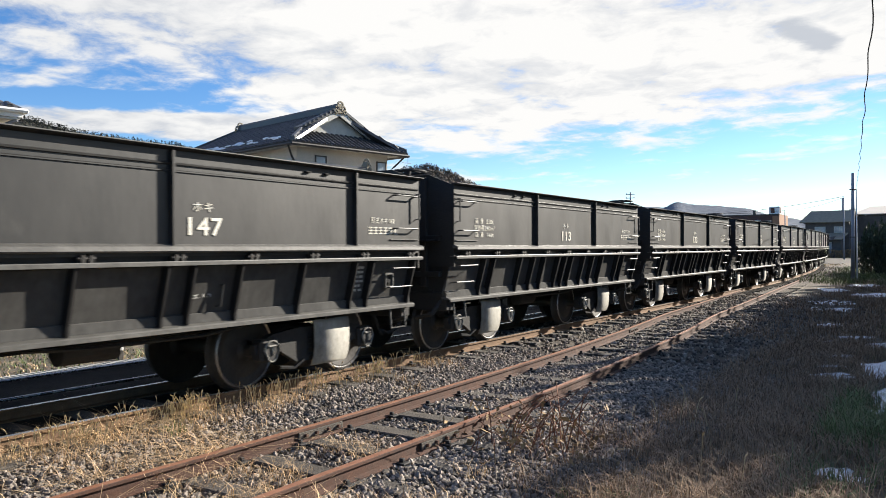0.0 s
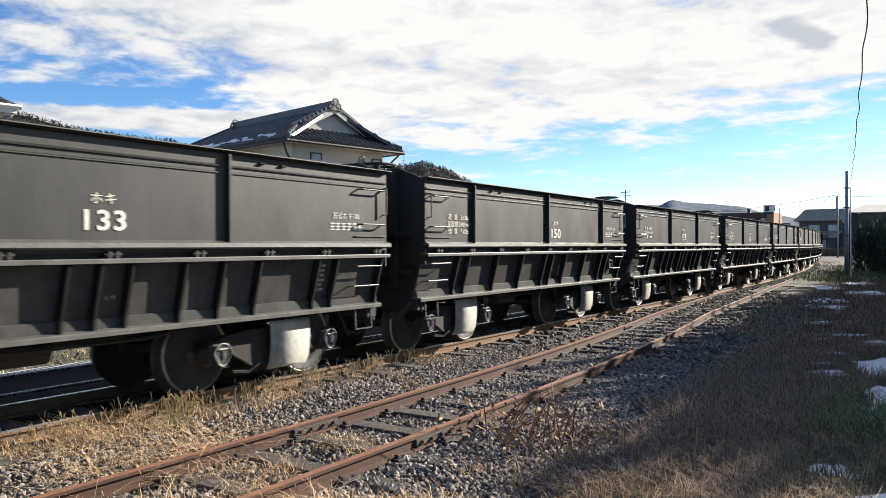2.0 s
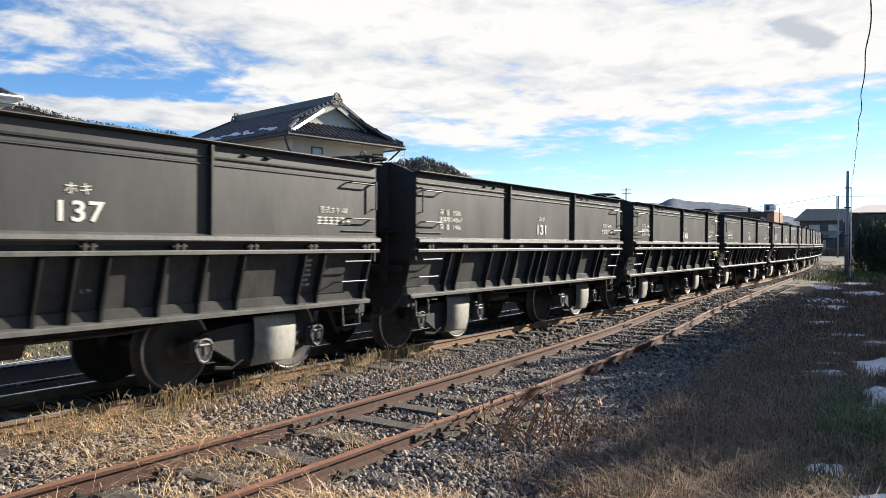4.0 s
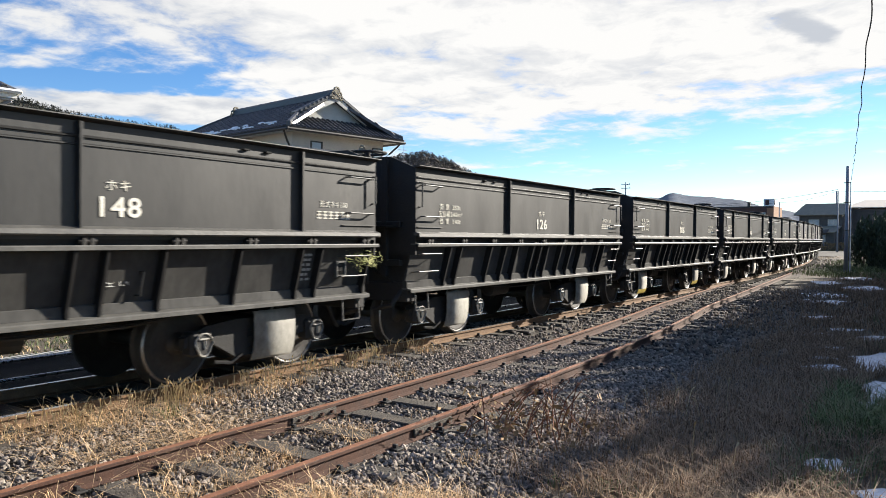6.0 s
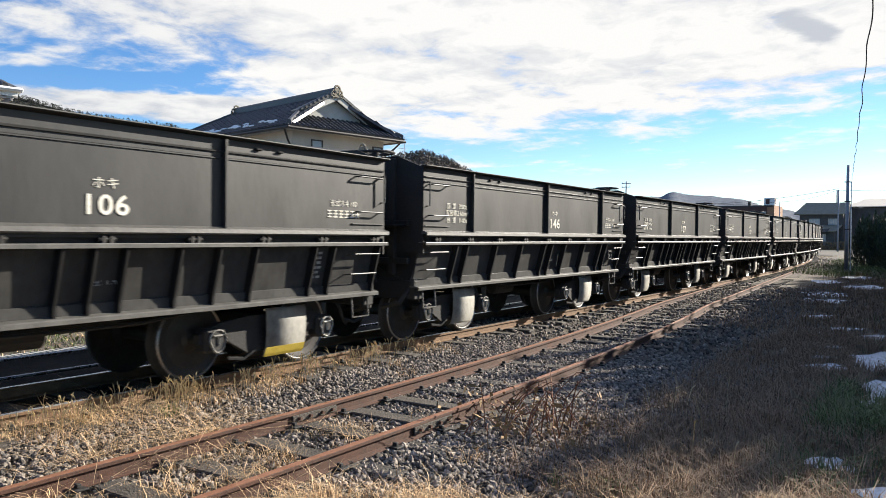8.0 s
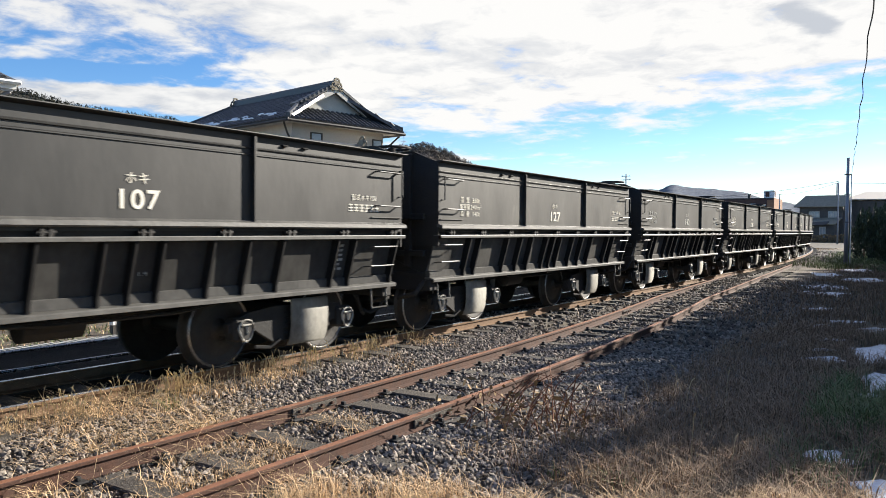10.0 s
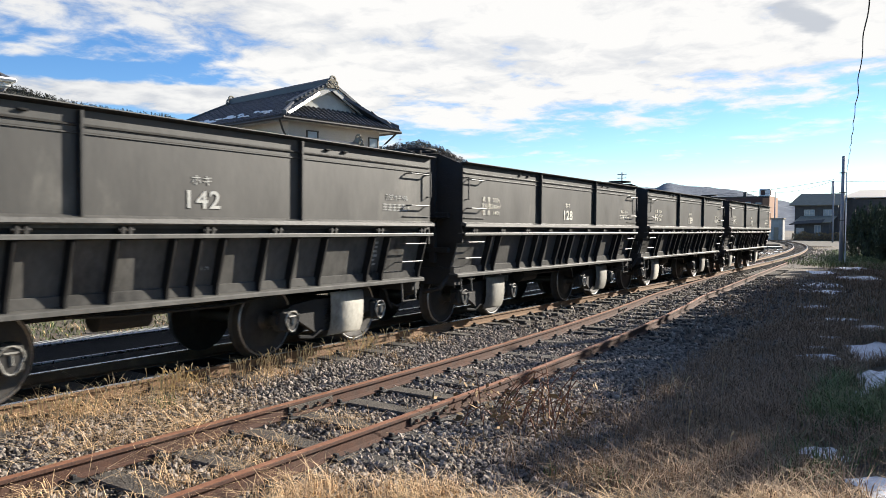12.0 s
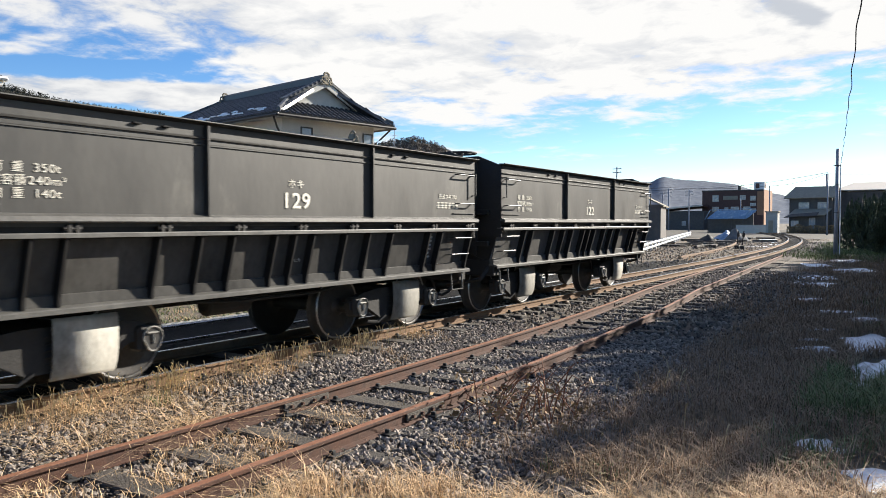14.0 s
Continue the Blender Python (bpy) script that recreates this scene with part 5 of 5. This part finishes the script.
def far_buildings():
    # three-storey brick block, its gable end orange, a sign box on the roof
    b = thing("brick_building", "three-storey brown brick building with white-framed windows", "building", at=pose(-50.6, 205, 0))
    part("wall", boxes((0, 15.0, 0, 12, -0.3, 9.7)), M_BRICK, b)
    part("parapet", boxes((-0.1, 15.05, -0.1, 12.1, 9.7, 10.0)), M_DARKFRAME, b)
    part("end_wall", boxes((15.0, 15.2, 0.1, 12, -0.3, 9.9), (13.6, 15.2, -0.14, -0.02, 3.5, 9.5)), M_ORANGE, b, "orange-tan rendered end wall")
    wall_windows(b, [(2.6, 4.2, 3.9, 5.7), (5.6, 6.6, 4.4, 5.5), (7.2, 9.2, 4.4, 5.7), (10.2, 12.0, 4.4, 5.7), (2.6, 4.2, 7.0, 8.7), (11.9, 13.3, 4.1, 5.2), (11.9, 13.3, 5.8, 6.6), (11.9, 13.3, 7.2, 8.4), (9.4, 10.8, 7.4, 8.6)], 0)
    part("signboard", boxes((5.3, 8.9, -0.15, -0.02, 7.5, 8.5)), M_ROOFGREY, b, "pale blank facade signboard")
    part("chimney", boxes((8.3, 9.0, 3, 3.8, 10.0, 11.2)), M_DARKFRAME, b)
    s = part("roof_sign", boxes((12.6, 15.1, 1.0, 3.2, 10.0, 11.9)), M_WHITE, b, "white box sign on the roof")
    part("sign_mark", boxes((13.0, 13.9, 0.9, 0.99, 10.3, 11.6)), M_BRICK, s, "dark red plain emblem shape")
    part("sign_mark", boxes((15.11, 15.2, 1.4, 2.2, 10.3, 11.6)), M_BRICK, s, "dark red plain emblem shape")
    # low warehouse, the sun on its roof edge put in as a pale strip
    w = thing("long_warehouse", "long low brown warehouse with a roof edge coloured pale as sunlit", "warehouse", at=pose(-62, 200, 0))
    part("wall", boxes((0, 13, 0, 12, -0.3, 4.6)), M_BROWNWALL, w)
    bm = bmesh.new()
    extrude(bm, [(-0.3, 4.6), (13.0, 5.7), (13.0, 6.2), (-0.3, 5.1)], 1, -0.6, 12)
    part("roof", bm, M_BRICK, w)
    bm = bmesh.new()
    extrude(bm, [(2, 4.95), (13.0, 5.85), (13.0, 6.1), (2, 5.3)], 1, -0.9, -0.62)
    part("roof_edge", bm, M_PALEROOF, w, "roof edge strip coloured pale to look sunlit")
    wall_windows(w, [(1.5, 3, 0.8, 1.9), (7.5, 8.6, 0.8, 2.0)], 0)
    # open shed with a blue sheeted roof
    sh = thing("tarpaulin_shed", "open timber shed roofed with blue tarpaulin", "shed", at=pose(-34.6, 142, 0))
    bm = bmesh.new()
    extrude(bm, [(0.0, 2.2), (1.0, 3.9), (8.2, 4.1), (7.0, 2.6), (6.9, 2.5), (8.0, 4.0), (1.0, 3.8), (0.1, 2.1)], 1, -0.2, 0.1)
    part("front_edge", bm, M_TARP, sh)
    bm = bmesh.new()
    rows = [[(0.4 + 0.85 * i + 0.5 * j, 0.4 * j, 2.3 + 0.5 * j + 0.12 * noise.noise((i * 0.7, j, 2))) for i in range(9)] for j in range(4)]
    grid = [[bm.verts.new(p) for p in row] for row in rows]
    low = [[bm.verts.new((p[0], p[1], p[2] - 0.08)) for p in row] for row in rows]
    for j in range(3):
        for i in range(8):
            bm.faces.new((grid[j][i], grid[j][i + 1], grid[j + 1][i + 1], grid[j + 1][i]))
            bm.faces.new((low[j + 1][i], low[j + 1][i + 1], low[j][i + 1], low[j][i]))
    part("tarpaulin", bm, M_TARP, sh, "crumpled blue tarpaulin roof")
    for x in (0.6, 2.6, 4.6, 6.6):
        part("post", boxes((x - 0.08, x + 0.08, 0.1, 0.26, -0.3, 2.3)), M_BROWNWALL, sh)
    part("back_wall", boxes((0.3, 8.0, 2.0, 2.2, -0.3, 3.6)), M_BROWNWALL, sh)
    # two-storey dark house beyond the bend
    d = thing("dark_house", "two-storey dark brown house with grey roofs", "house", at=pose(-21.4, 145, 0, rz=0))
    part("wall", boxes((0.4, 7.2, 1, 8, -0.3, 6.0)), M_BROWNWALL, d)
    for a, c, e, f in (((-0.4, 0.2, 5.9), (7.9, 0.2, 5.9), (0.9, 4.4, 8.0), (7.9, 4.4, 8.0)), ((-0.4, 8.8, 5.9), (7.9, 8.8, 5.9), (0.9, 4.4, 8.0), (7.9, 4.4, 8.0))):
        slope(d, a, c, e, f, "roof", M_ROOFGREY, tiles=False)
    slope(d, (-0.5, 0.2, 5.9), (-0.5, 8.8, 5.9), (0.9, 4.3, 8.0), (0.9, 4.5, 8.0), "roof", M_ROOFGREY, tiles=False)
    slope(d, (0.6, -3.2, 2.7), (6.5, -3.2, 2.9), (1.4, 0.95, 4.0), (7.1, 0.95, 4.0), "lower_roof", M_ROOFGREY, tiles=False)
    slope(d, (0.2, -3.8, 2.5), (5.2, -3.8, 2.75), (1.4, -3.25, 3.05), (5.6, -3.25, 3.35), "porch_roof", M_BROWNWALL, tiles=False)
    part("lower_wall", boxes((0.9, 6.3, -2.6, 1, -0.3, 2.75)), M_BROWNWALL, d)
    wall_windows(d, [(1.9, 3.6, 4.0, 5.1), (4.9, 6.6, 4.0, 5.1)], 1)
    wall_windows(d, [(1.2, 2.4, 0.8, 1.9), (4.0, 5.0, 0.4, 2.4)], -2.6)
    g = thing("large_pale_roof_house", "large house with a pale sunlit metal roof", "house", at=pose(-14.6, 150, 0))
    part("wall", boxes((0.5, 14, 0.8, 25, -0.3, 7.0)), M_BROWNWALL, g)
    slope(g, (0, 0.2, 7.3), (14.5, 0.2, 7.3), (2.4, 14, 9.2), (14.5, 14, 9.2), "roof", M_PALEROOF, tiles=False)
    slope(g, (-0.6, 0.0, 6.9), (-0.6, 26, 6.9), (2.3, 13.9, 9.2), (2.3, 14.1, 9.2), "roof", M_ROOFGREY, tiles=False)
    slope(g, (0, 26, 7.3), (14.5, 26, 7.3), (2.4, 14.05, 9.2), (14.5, 14.05, 9.2), "roof", M_PALEROOF, tiles=False)
    # dark barn beside the road behind the train's tail
    n = thing("roadside_barn", "dark roadside barn with a grey roof", "barn", at=pose(-27.6, 76, 0, rz=12))
    part("wall", boxes((0, 4.6, 0, 7, -0.3, 3.4)), M_BROWNWALL, n)
    slope(n, (4.9, -0.3, 3.3), (4.9, 7.3, 3.3), (2.3, -0.3, 4.6), (2.3, 7.3, 4.6), "roof", M_ROOFGREY, tiles=False)
    slope(n, (-0.3, -0.3, 3.3), (-0.3, 7.3, 3.3), (2.3, -0.3, 4.6), (2.3, 7.3, 4.6), "roof", M_ROOFGREY, tiles=False)
    # small white store and tanks by the line
    k = thing("white_store", "small white equipment store beside the line", "shed", at=pose(-21.8, 128, 0))
    part("body", boxes((0, 1.7, 0, 2, -0.3, 3.2), bev=0.04), M_CONCRETE, k)
    part("roof", boxes((-0.15, 1.85, -0.15, 2.15, 3.2, 3.35)), M_ROOFGREY, k)
    part("door", boxes((0.4, 1.1, -0.05, -0.005, -0.1, 1.9)), M_ROOFGREY, k)
    k2 = thing("low_white_wall", "low white boundary wall at the crossing", "wall", at=pose(-27.5, 134, 0))
    part("panel", boxes((0, 5, 0, 0.25, -0.3, 1.1)), M_PLASTER, k2)
    part("coping", boxes((-0.05, 5.05, -0.05, 0.3, 1.1, 1.2)), M_CONCRETE, k2)


far_buildings()


def clipped_hedge(x, y, w, d, h, label):
    t = thing("clipped_hedge", label, "hedge", at=pose(x, y, -0.3))
    r = np.random.RandomState(int(w * 10))
    vs, fs = [], []
    for i in range(int(1500 * w / 8)):
        c = r.uniform((0, 0, 0), (w, d, h))
        c[2] *= 0.85 + 0.2 * noise.noise((c[0] * 0.8, 0, w))
        u = r.normal(0, 1, 3)
        u *= 0.14 / np.linalg.norm(u)
        k = len(vs)
        vs += [tuple(c - u), tuple(c + (u[1], -u[0], 0.1)), tuple(c + (0.03, 0, 0.24))]
        fs.append((k, k + 1, k + 2))
    soup("foliage", vs, fs, M_DRYLEAF, "brown-green clipped leaves", kind="", parent=t)
    for i in range(int(w)):
        bm = bmesh.new()
        tube(bm, [(i + 0.5, d / 2, 0), (i + 0.55, d / 2, h * 0.8)], [0.04, 0.02], 5)
        part("stem", bm, M_BARK, t)


clipped_hedge(-20.5, 139, 9.0, 1.0, 1.5, "low brown clipped hedge before the dark house")
for i in range(16):
    snow_patch(-20.5 + 0.75 * i + 0.5 * math.sin(i * 2.3), 122 - 4.4 * i + 2 * math.cos(i * 1.7), 0.6 + 0.3 * math.sin(i), 1.3, 40 + i)


def white_fence():
    f = thing("guard_fence", "white steel guard fence along the side road", "fence")
    pts = [(-12.9 - 0.218 * (y - 38), y) for y in np.linspace(34, 106, 25)]
    post = None
    for i, (x, y) in enumerate(pts):
        m = pose(x, y, -0.3)
        post = part("post", boxes((-0.06, 0.06, -0.06, 0.06, 0, 0.66), bev=0.01), M_WHITE, f, at=m) if post is None else again(post, m)
    for z in (0.28, 0.54):
        bm = bmesh.new()
        tube(bm, [(x + 0.08, y, z - 0.3) for x, y in pts], 0.075, 4)
        part("rail", bm, M_WHITE, f)
    vs, fs = [], []
    for i, (x, y) in enumerate(pts):
        vs += [(x - 5.0, y, -0.27), (x - 0.35, y, -0.27)]
        if i:
            k = 2 * i
            fs.append((k - 2, k - 1, k + 1, k))
    soup("side_road", vs, fs, M_ASPHALT, "narrow grey asphalt side road", "road", "structure")


white_fence()


def far_yard():
    """Trodden dark earth of the yard and the crossing in front of the far buildings."""
    xs, ys = [-75 + 4.0 * i for i in range(19)], [92 + 6.0 * i for i in range(19)]
    verts = [(x, y, -0.235 + 0.03 * noise.noise((x * 0.2, y * 0.2, 6))) for y in ys for x in xs]
    n = len(xs)
    faces = [(j * n + i, j * n + i + 1, (j + 1) * n + i + 1, (j + 1) * n + i) for j in range(len(ys) - 1) for i in range(n - 1)]
    soup("far_yard", verts, faces, M_YARD, "dark trodden earth before the far buildings", "yard", "structure", True)


far_yard()


def heap(name, x, y, r, h, mat, label, seed):
    bm = bmesh.new()
    bmesh.ops.create_grid(bm, x_segments=16, y_segments=16, size=r)
    for v in bm.verts:
        d = v.co.length / r
        v.co.z = h * max(0.0, 1 - d) * (1 + 0.35 * noise.noise(v.co * 1.3 + Vector((seed, 0, 0)))) + 0.08 * noise.noise(v.co * 3) - 0.25
    tagged(part(name, bm, mat, at=pose(x, y, 0)), label, "heap")


heap("gravel_mound", -16.2, 79, 1.3, 1.3, M_ASPHALT, "dark gravel heap in the railway yard", 1)
heap("sheeted_mound", -17.4, 80, 1.4, 1.05, M_TARP, "heap covered with a blue and white sheet", 5)
heap("cinder_mound", -17.5, 73, 1.1, 0.7, M_DARK, "low dark heap of cinders", 8)


def yard_clutter():
    rnd = random.Random(9)
    for i in range(30):
        x, y = rnd.uniform(-21, -13), rnd.uniform(56, 92)
        bm = boxes((-1.1, 1.1, -0.12, 0.12, 0.0, 0.2), bev=0.02)
        tagged(part("old_sleeper", bm, M_SLEEPER, at=pose(x, y, -0.28, rz=rnd.uniform(0, 180))), "discarded grey wooden sleeper in the railway yard", "sleeper", "discarded sleepers")
    for x, y in ((-11.3, 55.5), (-10.7, 54.2)):
        t = thing("points_lever", "dark iron points lever stand beside the turnout", "points lever", "points levers", at=pose(x, y, -0.28))
        part("stand", boxes((-0.16, 0.16, -0.14, 0.14, 0, 0.25), bev=0.03), M_DARK, t)
        bm = bmesh.new()
        tube(bm, [(0, 0, 0.3), (0.1, 0, 1.25)], 0.04, 6)
        part("lever", bm, M_DARK, t)
        part("weight", boxes((0.0, 0.17, -0.07, 0.07, 0.85, 1.15), bev=0.04), M_DARK, t)
    vs, fs = [], []
    for j, s in enumerate(np.linspace(0, 58, 40)):
        y = 38 + s
        for off in (-0.62, -0.48):
            vs.append((-9.9 - 0.0022 * s * s - 0.05 * s + off, y, -0.13))
        for off in (-0.62, -0.48):
            vs.append((-9.9 - 0.0022 * s * s - 0.05 * s + off, y, -0.28))
        if j:
            k = 4 * j
            fs += [(k - 4, k - 3, k + 1, k), (k - 3, k - 1, k + 3, k + 1), (k - 2, k - 4, k, k + 2)]
    soup("yard_rail", vs, fs, M_MAINRUST, "rusty rail of the yard track", "rail", "")


yard_clutter()


def pole(x, y, h, r, label, arms=(), lean=0.0, name="utility_pole"):
    p = thing(name, label, "pole", at=pose(x, y, ground_z(x, y) - 0.05, ry=lean))
    bm = bmesh.new()
    tube(bm, [(0, 0, 0), (0, 0, h * 0.5), (0, 0, h)], [r, r * 0.85, r * 0.7], 12)
    part("mast", bm, M_POLE, p, smooth=True)
    for z, w in arms:
        a = part("crossarm", boxes((-w / 2, w / 2, -0.06, 0.06, z - 0.06, z + 0.06), bev=0.01), M_POLE, p)
        for q in (-0.42, 0.0, 0.42):
            bm = bmesh.new()
            tube(bm, [(q * w, 0, z + 0.06), (q * w, 0, z + 0.25)], 0.05, 6)
            part("insulator", bm, M_WHITE, a)
    return p


def cable(points, r, label, sag=0.0, n=16):
    bm = bmesh.new()
    pts = []
    for a, b in zip(points, points[1:]):
        a, b = Vector(a), Vector(b)
        for i in range(n):
            t = i / n
            p = a.lerp(b, t)
            p.z -= sag * 4 * t * (1 - t)
            pts.append(p)
    pts.append(Vector(points[-1]))
    tube(bm, pts, r, 5)
    tagged(part("overhead_cable", bm, M_WIRE), label, "cable")


main_pole = pole(-4.3, 46, 5.85, 0.11, "blue-grey steel pole standing on the grassy verge", lean=0.3)
for z in (4.95, 3.9, 2.4):
    bm = bmesh.new()
    tube(bm, [(0.17 * math.cos(k * math.tau / 12), 0.17 * math.sin(k * math.tau / 12), z) for k in range(12)], 0.02, 4, True)
    part("clamp", bm, M_DARKFRAME, main_pole)
bm = bmesh.new()
tube(bm, [(0.2, 0, 0.1), (0.19, 0, 2.6), (0.16, 0, 5.0)], 0.03, 6)
part("conduit", bm, M_WHITE, main_pole)
# a twisted drop cable runs from the pole up over the viewer
def drop_cable():
    bm = bmesh.new()
    a, b = Vector((-4.1, 46.0, 4.75)), Vector((-0.72, 10.5, 4.75))
    pts = []
    for i in range(121):
        t = i / 120
        p = a.lerp(b, t)
        p.z -= 0.22 * 4 * t * (1 - t)
        q = i * 0.55
        pts.append(p + Vector((0.014 * math.cos(q) + 0.03 * noise.noise((i * 0.13, 0, 0)), 0, 0.012 * math.sin(q))))
    tube(bm, pts, 0.010, 5)
    tagged(part("drop_cable", bm, M_WIRE), "black twisted cable running up from the pole", "cable")


drop_cable()
pole(-12.5, 122, 9.0, 0.12, "grey utility pole by the bend")
pole(-15.6, 150, 10.5, 0.16, "slender grey utility pole behind the houses")
pole(-39.5, 150, 8.2, 0.17, "tall utility pole with crossarms", ((7.9, 1.6), (7.3, 1.6)))
pole(-52.2, 180, 10.0, 0.18, "tall utility pole with crossarms", ((9.7, 2.2), (9.0, 2.2), (8.2, 1.4)))
pole(-56.0, 188, 9.5, 0.18, "tall utility pole with crossarms", ((9.2, 1.8),))
pole(-29.6, 178, 10.0, 0.15, "slender grey utility pole by the brick building")
pole(-50.5, 140, 12.6, 0.17, "tall utility pole with crossarms above the wagons", ((12.2, 1.8), (11.5, 1.8)))
pole(-32.0, 160, 6.6, 0.13, "short grey pole beside the shed")
cable([(-120, 185, 9.6), (-52.2, 180, 9.9), (-29.6, 178, 9.6), (-15.6, 150, 10.2), (20, 140, 9.8)], 0.03, "thin power cable strung between far poles", 0.5)
cable([(-110, 150, 8.4), (-39.5, 150, 8.1), (-12.5, 122, 8.8)], 0.03, "thin power cable strung between far poles", 0.5)


def ridge_line(name, label, dist, profile, mat, base=-6.0, rough=0.012, deep=0.35, seed=0.0, steps=260):
    """A wooded hill standing at a distance: (degrees from +Y towards +X, degrees of height) along its crest."""
    az = [p[0] for p in profile]
    el = [p[1] for p in profile]
    vs, fs, rows = [], [], 7
    for i in range(steps + 1):
        a = az[0] + (az[-1] - az[0]) * i / steps
        e = float(np.interp(a, az, el))
        e += rough * 60 * 0.02 * noise.fractal((a * 1.7 + seed, seed, 0), 1.0, 2.0, 5) * max(0.6, e / 4)
        h = 1.54 + dist * math.tan(radians(e))
        for j in range(rows):
            f = j / (rows - 1)
            d = dist * (1 - deep * (1 - f)) if j < rows - 1 else dist
            bump = 1 + 0.10 * noise.noise((a * 0.9, f * 4, seed)) * (1 - f)
            q = radians(a)
            vs.append((d * math.sin(q), d * math.cos(q), base + (h - base) * (f ** 1.4) * (bump if f < 1 else 1)))
    for i in range(steps):
        for j in range(rows - 1):
            k = i * rows + j
            fs.append((k, k + rows, k + rows + 1, k + 1))
    return soup(name, vs, fs, mat, label, "hill", "structure", True)


def crest_trees(name, label, dist, profile, mat, count, h0, h1, pointed, seed):
    """Trees along a near hill's crest and face: pointed evergreens or bare round crowns."""
    r = np.random.RandomState(seed)
    az = [p[0] for p in profile]
    el = [p[1] for p in profile]
    vs, fs = [], []
    for i in range(count):
        a = r.uniform(az[0], az[-1])
        f = 1 - 0.5 * r.rand() ** 2.2
        e = float(np.interp(a, az, el))
        d = dist * (1 - 0.35 * (1 - f)) - 1.0
        z = -6 + (1.54 + dist * math.tan(radians(e)) + 6) * (f ** 1.4) - 1.0
        x, y = d * math.sin(radians(a)), d * math.cos(radians(a))
        h = r.uniform(h0, h1)
        w = h * (0.22 if pointed else 0.42)
        for s in range(8 if pointed else 16):
            t = r.rand()
            c = np.array((x, y, z + h * t)) + np.append(r.normal(0, 0.45, 2) * w * ((1 - t) if pointed else math.sin(math.pi * min(1, 0.25 + t * 0.75))), 0)
            k = len(vs)
            u = r.normal(0, 1, 3)
            u *= h * 0.17 / np.linalg.norm(u)
            vs += [tuple(c - u), tuple(c + (u[1], -u[0], h * 0.08)), tuple(c + (0, 0, h * (0.26 if pointed else 0.16)))]
            fs.append((k, k + 1, k + 2))
    soup(name, vs, fs, mat, label, "woodland")


LEFT_HILL = [(-75, 9.2), (-66, 8.95), (-64, 8.8), (-62.4, 8.75), (-61.4, 8.5), (-59.7, 8.1), (-57.3, 7.8), (-55.4, 7.6), (-53.2, 7.5), (-52.2, 7.2), (-49, 6.6), (-45, 6.0), (-42, 5.4), (-40, 4.8)]
BARE_HILL = [(-41, 4.2), (-38.5, 5.3), (-36.7, 5.75), (-34.8, 6.05), (-33.3, 5.6), (-32.0, 4.9), (-31.2, 4.5), (-30.0, 4.0), (-27.5, 3.4), (-25, 2.9), (-23, 2.2)]
ridge_line("wooded_hill", "dark wooded hillside behind the house", 620, LEFT_HILL, M_HILL, seed=2.0)
crest_trees("hillside_pines", "dark evergreen trees on the hillside crest", 620, LEFT_HILL, M_PINE, 7000, 2.2, 4.2, False, 3)
ridge_line("bare_hill", "brown hill of leafless trees beyond the house", 520, BARE_HILL, M_HILL, seed=5.0)
crest_trees("leafless_wood", "leafless brown trees on the hill crest", 520, BARE_HILL, M_BARE, 4200, 3, 5.5, False, 4)
ridge_line("far_mountain", "distant mountain ridge coloured blue-grey for haze", 2600, [(-75, 4.5), (-50, 4.4), (-40, 3.6), (-30.5, 4.2), (-27, 3.75), (-25.3, 3.85), (-21.5, 3.45), (-19.1, 3.05), (-17.5, 2.95), (-16.6, 3.34), (-15.5, 3.12), (-13.6, 2.96), (-11.7, 2.72), (-10.6, 2.32), (-8.8, 1.97), (-8.4, 1.85), (-7.4, 2.2), (-6.0, 2.42), (-5.3, 2.35), (-2, 1.9), (4, 2.3), (15, 2.6), (30, 2.0)], M_FAR, seed=9.0, steps=420, rough=0.05)


# ---------------------------------------------------------------- movement
LEAD_Y = 4.375                                                      # the first wagon's middle at the start
WAY = (-0.00026925, 0.0065904, -0.0801542, 8.940344, 0.0)            # metres run, as a quartic of the seconds


def run(t):
    total = 0.0
    for c in WAY:
        total = total * t + c
    return total


def motions():
    times = [i * 0.5 for i in range(29)]
    ticks = [i / FPS for i in range(14 * FPS + 1)]
    spin = [(t, run(t) / WHEEL_R) for t in ticks]
    for i, car in enumerate(train):
        walk(car, [(t, main_at(LEAD_Y + i * PITCH - run(t))) for t in times])
        for ob in car.children:
            if ob.name.startswith("wheelset"):
                at = ob.matrix_basis.translation.copy()
                walk(ob, [(t, Matrix.Translation(at) @ Matrix.Rotation(a, 4, "X")) for t, a in spin])


motions()
